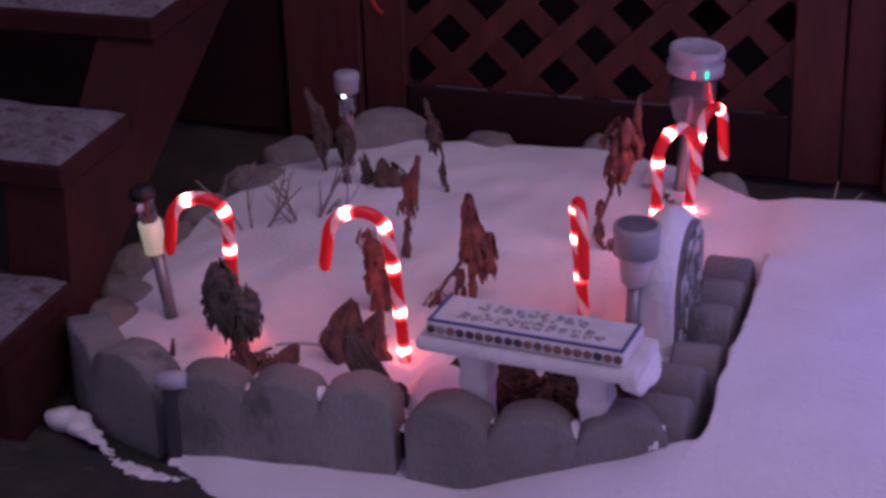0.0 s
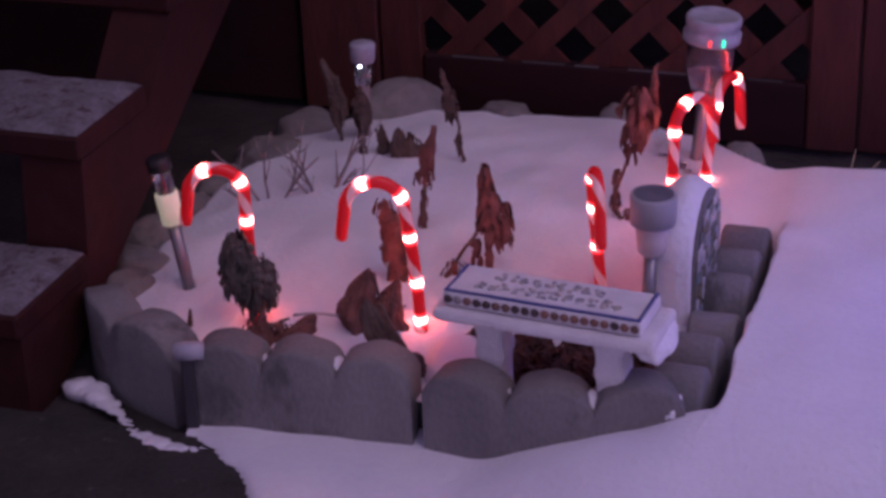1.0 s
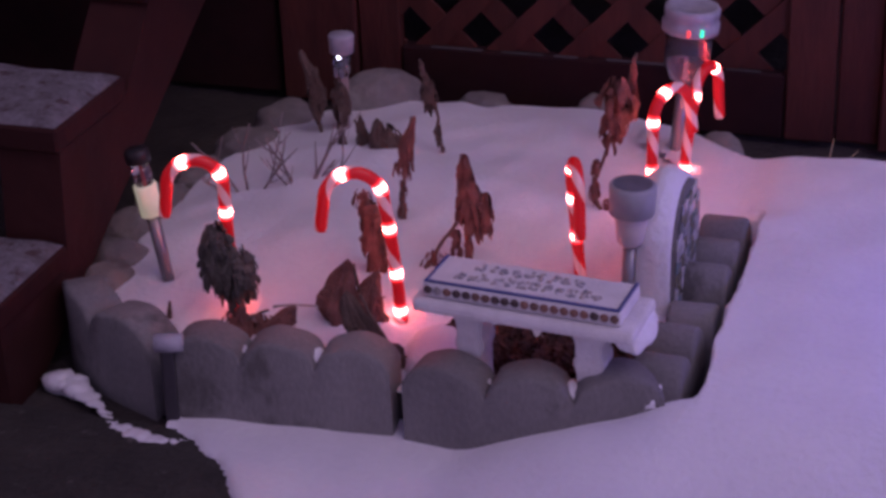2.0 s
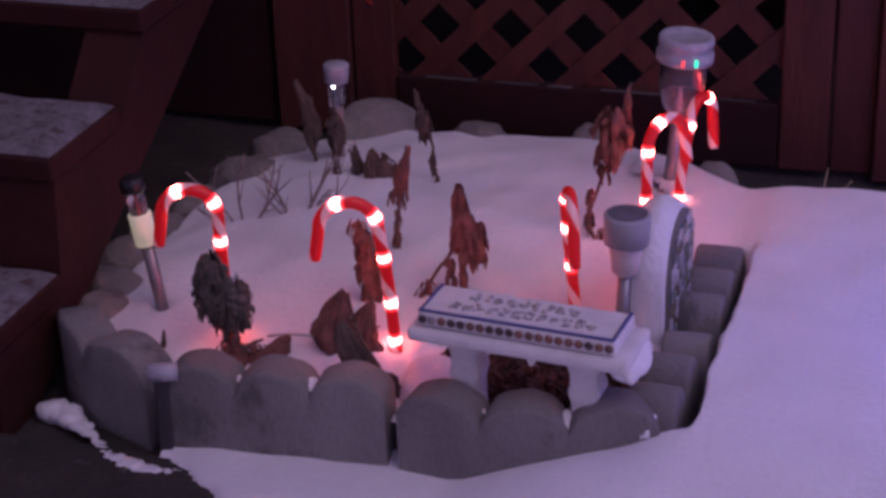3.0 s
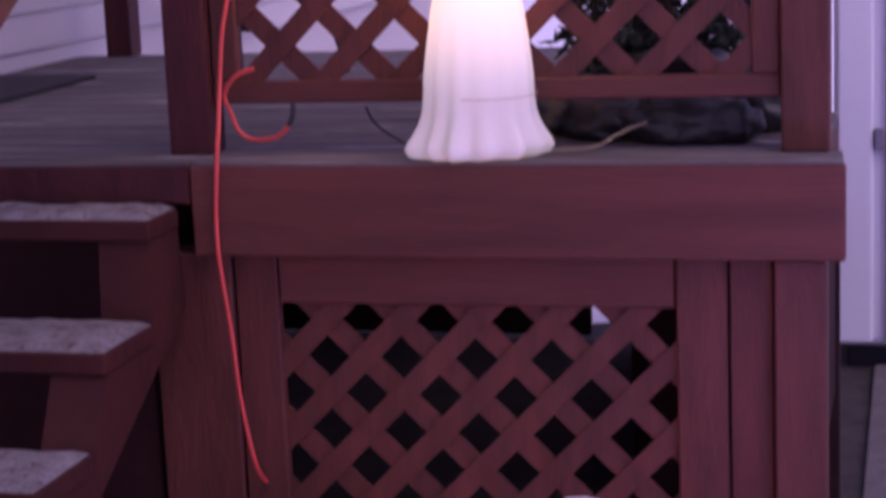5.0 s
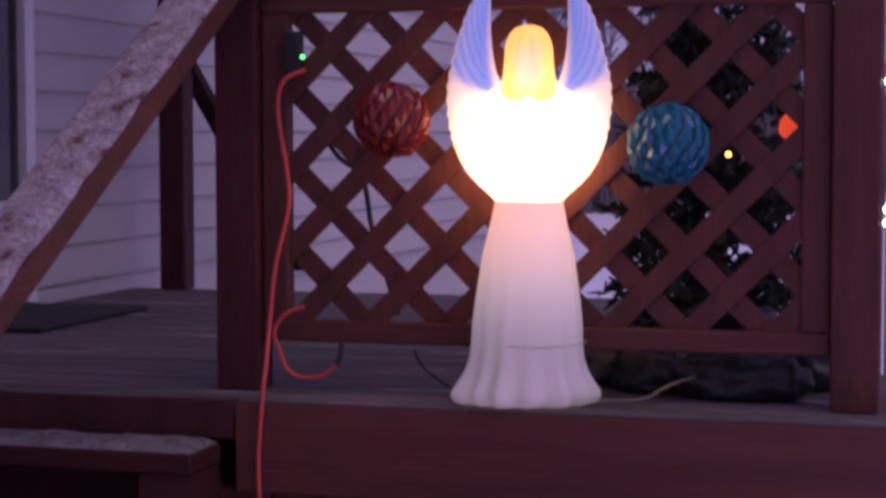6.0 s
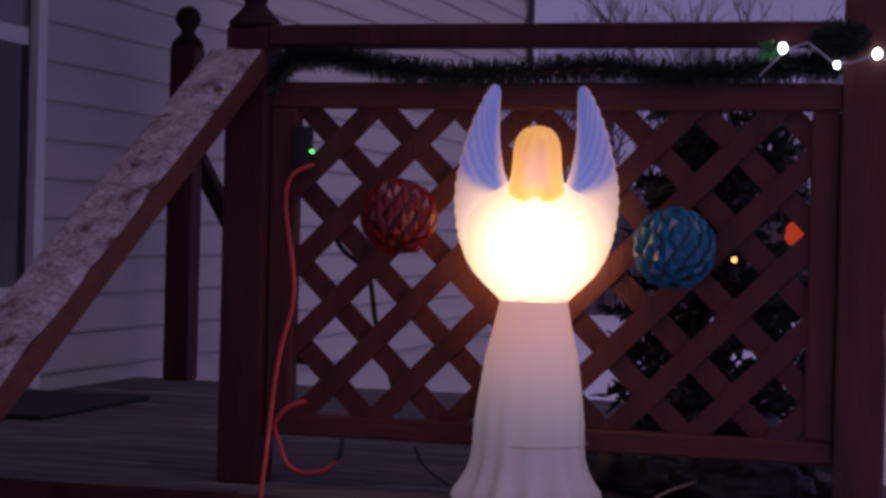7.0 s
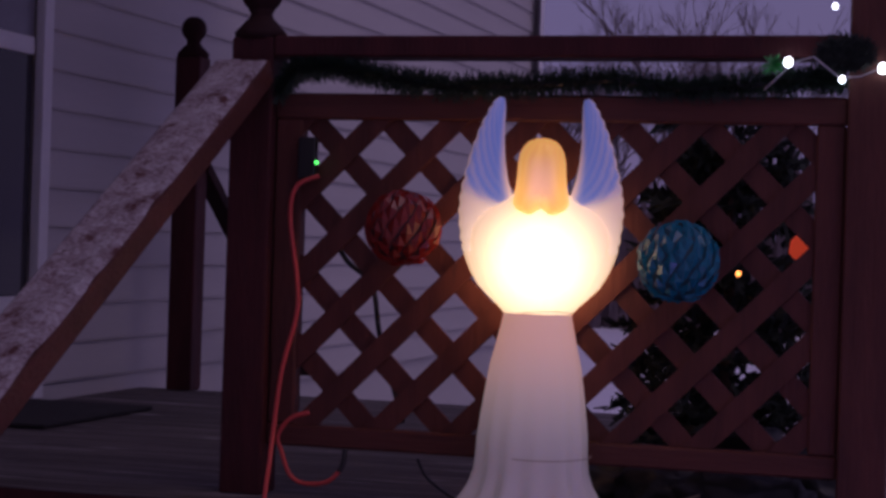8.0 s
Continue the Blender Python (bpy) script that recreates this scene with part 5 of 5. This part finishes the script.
# ---- woven ball ornaments ----
def ball(x, y, z, r, material, core, label, seed):
    ob = thing("ball_ornament", label, "ornament", pose(x, y, z, 0, 0, seed * 40), "ball ornaments on the lattice")
    bm = bmesh.new()
    bmesh.ops.create_icosphere(bm, subdivisions=3, radius=r * 0.93)
    heart = part("core", bm, core, ob, smooth=True)
    bm = bmesh.new()
    v = [bm.verts.new(c) for c in ((-0.2, 0.0, 0.0), (0.0, -0.13, 0.02), (0.2, 0.0, 0.06), (0.0, 0.13, 0.02), (0.03, 0.0, 0.10))]
    for f in ((0, 1, 4), (1, 2, 4), (2, 3, 4), (3, 0, 4), (0, 3, 2, 1)):
        bm.faces.new([v[i] for i in f])
    petal = finish("petal", bm, material)
    rng = random.Random(seed)
    count = 88
    for i in range(count):
        zz = 1 - 2 * (i + 0.5) / count
        a = i * 2.399963
        nrm = Vector((math.sqrt(1 - zz * zz) * math.cos(a), math.sqrt(1 - zz * zz) * math.sin(a), zz))
        upw = Vector((0, 0, 1)) - nrm * nrm.z
        upw = upw.normalized() if upw.length > 0.05 else nrm.orthogonal().normalized()
        ri = nrm.cross(upw)
        m = Matrix((upw, -ri, nrm)).transposed().to_4x4()
        part("petal", petal, material, heart, at=Matrix.Translation(nrm * r * 0.90) @ m @ Matrix.Rotation(rng.uniform(-.35, .35), 4, "Z") @ Matrix.Diagonal((r * 1.55, r * 1.35, r * rng.uniform(1.0, 1.6), 1)))
    return ob


REDBALL = mat("red_glass_petal", (0.30, 0.022, 0.014), (0.10, 0.008, 0.007), scale=30, rough=0.18)
TEALBALL = mat("teal_glass_petal", (0.008, 0.20, 0.29), (0.005, 0.065, 0.12), scale=30, rough=0.18)
ball(-1.085, 0.065, 1.497, 0.074, REDBALL, mat("dark_red_core", (0.05, 0.006, 0.006)), "dark red faceted ball hung on the lattice", 3)
ball(-0.545, 0.065, 1.449, 0.076, TEALBALL, mat("dark_teal_core", (0.01, 0.05, 0.07)), "teal faceted ball hung on the lattice", 5)

# ---- garland under the rail ----
rng = random.Random(31)
garland = thing("garland", "dark green tinsel garland looped under the rail", "garland")
LINE = [(-1.375, 1.765), (-1.345, 1.812), (-1.26, 1.818), (-1.15, 1.795), (-1.02, 1.778), (-0.86, 1.782), (-0.70, 1.794), (-0.55, 1.776), (-0.40, 1.788), (-0.30, 1.80), (-0.26, 1.80)]


def on_line(t):
    return along(LINE, t)


bm = bmesh.new()
tube(bm, [Vector((on_line(t)[0], 0.13, on_line(t)[1])) for t in steps(0, 1, 60)], 0.006, 6)
part("wire_core", bm, BLACKPL, garland)
bm = bmesh.new()
for i in range(9500):
    t = rng.random()
    x, z = on_line(t)
    a, ln_ = rng.uniform(0, 6.283), rng.uniform(0.014, 0.038)
    d = Vector((rng.uniform(-0.6, 0.6), math.cos(a), math.sin(a))).normalized()
    p = Vector((x, 0.13, z))
    sd = d.orthogonal().normalized() * 0.0016
    q = p + d * ln_
    bm.faces.new([bm.verts.new(c) for c in (p - sd, p + sd, q + sd * 0.4, q - sd * 0.4)])
part("needles", bm, mat("dark_green_tinsel", (0.018, 0.045, 0.028), (0.008, 0.018, 0.014), scale=20, rough=0.6), garland, "dark green needles")

bm = bmesh.new()
for i in range(1500):
    t = rng.random()
    w = rng.random() ** 0.5
    p = Vector((-0.253 + 0.052 * w * math.cos(6.28 * t), 0.098, 1.842 + 0.030 * w * math.sin(6.28 * t)))
    a = rng.uniform(0, 6.283)
    d = Vector((math.cos(a), rng.uniform(-0.5, 0.3), math.sin(a))).normalized()
    sd = d.orthogonal().normalized() * 0.0018
    q = p + d * rng.uniform(0.008, 0.018)
    bm.faces.new([bm.verts.new(c) for c in (p - sd, p + sd, q + sd * 0.4, q - sd * 0.4)])
part("garland_end", bm, mat("black_green_tinsel", (0.012, 0.022, 0.018), (0.006, 0.010, 0.010), scale=20, rough=0.6), garland, "dark end of the garland wound round the rail")

# ---- string lights on the right post ----
lights = thing("string_lights", "white string lights wound on the porch post", "string lights")
bm = bmesh.new()
WIRE = [(-0.40, 0.10, 1.775), (-0.372, 0.09, 1.80), (-0.345, 0.085, 1.825), (-0.31, 0.085, 1.835), (-0.262, 0.09, 1.797), (-0.225, 0.095, 1.800), (-0.19, 0.095, 1.815), (-0.16, 0.10, 1.80), (-0.15, 0.13, 1.70), (-0.152, 0.12, 1.58), (-0.15, 0.12, 1.42), (-0.15, 0.13, 1.30)]
tube(bm, WIRE, 0.0016, 5)
part("cable", bm, mat("white_cable", (0.55, 0.55, 0.58)), lights, smooth=True)
COLD = mat("cold_white_bulb", (1, 1, 1), glow=(0.78, 0.84, 1.0), glow_k=14.0)
for i, (x, y, z) in enumerate(((-0.356, 0.085, 1.825), (-0.258, 0.09, 1.794), (-0.186, 0.095, 1.815), (-0.275, 0.10, 1.930), (-0.150, 0.12, 1.565), (-0.150, 0.12, 1.33), (-0.150, 0.12, 1.305), (-0.560, 0.17, 1.60), (-0.30, 0.18, 1.58), (-0.62, 0.175, 1.655))):
    bm = bmesh.new()
    bmesh.ops.create_uvsphere(bm, u_segments=12, v_segments=8, radius=(0.010, 0.007, 0.0105, 0.006, 0.006, 0.0055, 0.0055, 0.0035, 0.004, 0.0035)[i])
    for v in bm.verts:
        v.co = Vector((v.co.x * 0.8, v.co.y * 0.8, v.co.z)) + Vector((x, y, z))
    part("bulb", bm, COLD if i < 7 else mat("unlit_bulb", (0.5, 0.5, 0.52), rough=0.2), lights, "lit white bulb" if i < 7 else "unlit clear bulb", True)
bm = bmesh.new()
for i in range(60):
    a, ln_ = rng.uniform(0, 6.283), rng.uniform(0.012, 0.026)
    p = Vector((-0.385, 0.09, 1.82))
    d = Vector((math.cos(a), -0.3, 0.6 * math.sin(a))).normalized() * ln_
    sd = d.orthogonal().normalized() * 0.0014
    bm.faces.new([bm.verts.new(c) for c in (p - sd, p + sd, p + d + sd, p + d - sd)])
tagged(new("tinsel_sprig", finish("tinsel_sprig", bm, mat("bright_green_tinsel", (0.03, 0.30, 0.06), (0.02, 0.14, 0.03), rough=0.4))), "bright green tinsel sprig beside a bulb", "garland")

# red lantern bulb and tiny lamps seen through the lattice
bm = turned([(0.001, -0.030), (0.014, -0.026), (0.024, -0.006), (0.022, 0.012), (0.012, 0.024), (0.001, 0.027)], 16, Matrix.Translation((-0.335, 0.26, 1.487)) @ Matrix.Rotation(0.6, 4, "Y"))
tagged(new("red_ornament", finish("red_ornament", bm, mat("red_lit_plastic", (0.6, 0.05, 0.03), glow=(1.0, 0.09, 0.04), glow_k=0.55), True)), "red glowing ornament hanging behind the lattice", "ornament")
bm = bmesh.new()
bmesh.ops.create_uvsphere(bm, u_segments=8, v_segments=6, radius=0.0055)
for v in bm.verts:
    v.co += Vector((-0.452, 0.22, 1.43))
tagged(new("amber_bulb", finish("amber_bulb", bm, mat("amber_bulb_light", (1, 0.5, 0.2), glow=(1.0, 0.32, 0.08), glow_k=6.0), True)), "small amber bulb behind the lattice", "bulb")

# ---- extension cord and timer ----
def smooth_line(pts, n=8):
    out_ = []
    pts = [Vector(p) for p in pts]
    for i in range(len(pts) - 1):
        p0, p1, p2, p3 = pts[max(i - 1, 0)], pts[i], pts[i + 1], pts[min(i + 2, len(pts) - 1)]
        for k in range(n):
            t = k / n
            out_.append(0.5 * (2 * p1 + (p2 - p0) * t + (2 * p0 - 5 * p1 + 4 * p2 - p3) * t * t + (3 * p1 - p0 - 3 * p2 + p3) * t ** 3))
    return out_ + [pts[-1]]


bm = bmesh.new()
tube(bm, smooth_line([(-1.28, 0.115, 1.598), (-1.322, 0.10, 1.574), (-1.333, 0.10, 1.512), (-1.314, 0.10, 1.388), (-1.313, 0.10, 1.320), (-1.337, 0.09, 1.206), (-1.343, 0.07, 1.092), (-1.335, 0.03, 1.02), (-1.325, -0.012, 0.975), (-1.335, -0.014, 0.85), (-1.335, -0.012, 0.758), (-1.322, -0.008, 0.62), (-1.311, -0.008, 0.48), (-1.292, -0.008, 0.36), (-1.286, 0.008, 0.315), (-1.282, 0.036, 0.288)]), 0.0046, 8)
tagged(new("extension_cord", finish("extension_cord", bm, CORDRED, True)), "red extension cord hanging down over the deck edge", "cord")
bm = bmesh.new()
tube(bm, smooth_line([(-1.337, 0.105, 1.04), (-1.345, 0.10, 1.075), (-1.32, 0.10, 1.11), (-1.282, 0.105, 1.125)]) , 0.0046, 8)
tube(bm, smooth_line([(-1.337, 0.105, 1.04), (-1.318, 0.10, 1.0), (-1.288, 0.10, 0.983), (-1.240, 0.10, 0.988), (-1.215, 0.105, 1.01)]), 0.0046, 8)
tagged(new("cord_loop", finish("cord_loop", bm, CORDRED, True)), "loop of red extension cord lying on the deck", "cord")
bm = bmesh.new()
tube(bm, smooth_line([(-1.215, 0.105, 1.01), (-1.207, 0.108, 1.03), (-1.207, 0.115, 1.055)]), 0.0055, 8)
tube(bm, smooth_line([(-1.07, 0.16, 1.04), (-1.05, 0.17, 1.0), (-0.99, 0.18, 0.96), (-0.95, 0.2, 0.958)]), 0.003, 6)
tube(bm, smooth_line([(-1.30, 0.24, 1.50), (-1.26, 0.24, 1.43), (-1.21, 0.26, 1.38), (-1.19, 0.26, 1.28), (-1.165, 0.26, 1.20), (-1.13, 0.25, 1.10)]), 0.006, 6)
tagged(new("dark_cable", finish("dark_cable", bm, BLACKPL, True)), "dark cables hanging behind the lattice", "cord")
timer = thing("plug_timer", "black plug-in timer with a green indicator on the stile", "timer", pose(-1.305, 0.125, 1.63))
part("body", boxed((-0.022, -0.012, -0.04), (0.016, 0.0095, 0.045), 0.004), BLACKPL, timer)
bm = bmesh.new()
bmesh.ops.create_uvsphere(bm, u_segments=8, v_segments=6, radius=0.0042)
for v in bm.verts:
    v.co += Vector((0.020, -0.013, -0.006))
part("indicator", bm, mat("green_indicator", (0.1, 1, 0.2), glow=(0.1, 1.0, 0.15), glow_k=4.0), timer, "green indicator light", True)

# ---- black bags, dark shrub and cord behind the right of the panel ----
def crumple(x, y, sx, sy, sz, seed):
    bm = bmesh.new()
    bmesh.ops.create_icosphere(bm, subdivisions=4, radius=1)
    for v in bm.verts:
        k = 1 + 0.22 * noise.noise(v.co * 2.2 + Vector((seed, 0, 0))) + 0.16 * abs(noise.noise(v.co * 6 + Vector((0, seed, 0))))
        v.co = Vector((v.co.x * sx * k, v.co.y * sy * k, max(-0.55, v.co.z) * sz * k + 0.55 * sz * k))
    zmin = min(v.co.z for v in bm.verts)
    for v in bm.verts:
        v.co.z -= zmin
    ob = new("bag", finish("bag", bm, mat("black_bag_plastic", (0.014, 0.014, 0.016), (0.008, 0.008, 0.01), rough=0.45, bump=0.3), True))
    ob.matrix_basis = pose(x, y, DECK + 0.001)
    return tagged(ob, "crumpled black plastic bag on the deck", "bag", "black bags")


crumple(-0.43, 0.26, 0.13, 0.07, 0.062, 1.0)
crumple(-0.60, 0.34, 0.10, 0.08, 0.060, 4.0)
crumple(-0.76, 0.42, 0.12, 0.08, 0.058, 7.0)
crumple(-0.335, 0.43, 0.12, 0.07, 0.085, 11.0)
bm = bmesh.new()
tube(bm, smooth_line([(-0.715, 0.10, 0.957), (-0.66, 0.11, 0.958), (-0.60, 0.12, 0.962), (-0.555, 0.15, 0.985), (-0.51, 0.19, 1.00)]), 0.003, 6)
tagged(new("tan_cord", finish("tan_cord", bm, mat("tan_cord_plastic", (0.30, 0.24, 0.15)), True)), "thin tan cord from the angel lamp across the deck", "cord")

shrub = thing("evergreen_shrub", "dark evergreen shrub in a tub behind the lattice", "shrub", pose(-0.52, 0.56, DECK))
part("tub", turned([(0.10, 0.0), (0.13, 0.14), (0.135, 0.16), (0.12, 0.16), (0.115, 0.145)], 24), BLACKPL, shrub, "dark round tub", True)
bm = bmesh.new()
tube(bm, [(0, 0, 0.10), (0.01, 0, 0.4), (0, 0, 0.74)], [0.02, 0.014, 0.006], 8)
part("trunk", bm, STEM, shrub, smooth=True)
bm = bmesh.new()
rng = random.Random(44)
for i in range(230):
    t = rng.random()
    z = 0.12 + 0.66 * t
    a = rng.uniform(0, 6.283)
    reach = (0.33 - 0.17 * t) * rng.uniform(0.6, 1.0)
    tipz = z + rng.uniform(-0.06, 0.08)
    for k in range(34):
        s = rng.uniform(0.15, 1.0)
        p = Vector((reach * s * math.cos(a), reach * s * math.sin(a) * 0.75, z + (tipz - z) * s))
        d = (Vector((math.cos(a), math.sin(a), 0.1)) * 0.8 + Vector((rng.uniform(-1, 1), rng.uniform(-1, 1), rng.uniform(-1, 1)))).normalized() * rng.uniform(0.02, 0.042)
        sd = d.orthogonal().normalized() * 0.0075
        bm.faces.new([bm.verts.new(c) for c in (p - sd, p + sd, p + d + sd * 0.3, p + d - sd * 0.3)])
part("crown", bm, mat("dark_evergreen", (0.020, 0.032, 0.026), (0.010, 0.015, 0.014), scale=14, rough=0.8), shrub, "dense dark needles")

# ---- unclear white object beyond the deck, built as a cabinet ----
cab = thing("white_object", "unclear white panelled object beyond the deck", "cabinet", pose(-0.24, 2.15, 0.0))
BRIGHT = mat("fresh_white_enamel", (0.86, 0.86, 0.88), (0.80, 0.80, 0.83), scale=4, rough=0.35)
part("body", boxed((0.0, 0.0, 0.06), (0.95, 0.5, 1.62), 0.03, segs=4), BRIGHT, cab)
part("door", boxed((0.012, -0.022, 0.075), (0.115, -0.001, 1.60), 0.008), BRIGHT, cab)
wide_door = part("door", boxed((0.150, -0.022, 0.075), (0.90, -0.001, 1.60), 0.008), mat("lilac_grey_panel", (0.62, 0.60, 0.66), (0.52, 0.50, 0.56), scale=3, rough=0.5), cab, "greyish panel")
part("hinge", boxed((0.118, -0.03, 0.66), (0.146, -0.002, 0.72), 0.004), GREYMETAL, wide_door, "small metal hinge")
part("foot", boxed((0.04, 0.04, -0.01), (0.9, 0.46, 0.062), 0.004), BLACKPL, cab)

# ---- bare trees on the horizon ----
BARK = mat("winter_bark", (0.20, 0.155, 0.165), (0.13, 0.10, 0.11), scale=3, rough=0.9)


def bare_tree(x, y, h, seed):
    rng = random.Random(seed)
    ob = thing("bare_tree", "leafless winter tree against the dusk sky", "tree", pose(x, y, -0.02), "bare trees on the skyline")
    trunk, twigs = bmesh.new(), bmesh.new()

    def grow(bm, p, d, ln_, r, depth):
        q = p + d * ln_ * 0.5 + Vector((rng.uniform(-1, 1), rng.uniform(-1, 1), 0)) * ln_ * 0.05
        e = p + d * ln_
        tube(bm, [p, q, e], [r, r * 0.8, r * 0.62], 4 if depth < 4 else 6, False)
        if depth == 0:
            return
        for _ in range(rng.choice((2, 3, 3))):
            nd_ = (d + Vector((rng.uniform(-1, 1), rng.uniform(-1, 1), rng.uniform(-0.25, 0.7))) * 0.62).normalized()
            grow(twigs, p + (e - p) * rng.uniform(0.55, 1.0), nd_, ln_ * rng.uniform(0.55, 0.85), r * 0.68, depth - 1)

    grow(trunk, Vector((0, 0, 0)), Vector((rng.uniform(-.1, .1), 0, 1)).normalized(), h * 0.27, h * 0.0055, 6)
    part("trunk", trunk, BARK, ob, smooth=True)
    part("crown", twigs, BARK, ob, "fine bare twigs", True)


rng = random.Random(77)
for i, az in enumerate((14.3, 13.4, 12.6, 11.7, 10.8, 10.1, 9.3, 8.5, 7.8, 6.9, 6.1, 5.2, 4.3, 3.4)):
    dist = rng.uniform(38, 52)
    bare_tree(-dist * math.sin(radians(az)), dist * math.cos(radians(az)) - 3.4, (8.0 + 0.14 * i) * rng.uniform(0.88, 1.12), 100 + i)
# a low brushy line below the trees
bm = bmesh.new()
for i in range(5200):
    az = radians(rng.uniform(-4, 17))
    dist = rng.uniform(34, 40)
    p = Vector((-dist * math.sin(az), dist * math.cos(az) - 3.4, 0))
    hh = rng.uniform(0.8, 3.0)
    q = p + Vector((rng.uniform(-0.5, 0.5), 0, hh))
    sd = Vector((0.025, 0, 0))
    bm.faces.new([bm.verts.new(c) for c in (p - sd, p + sd, q + sd * 0.3, q - sd * 0.3)])
tagged(new("brush", finish("brush", bm, BARK)), "distant leafless brush along the yard's end", "brush", kind="stuff")
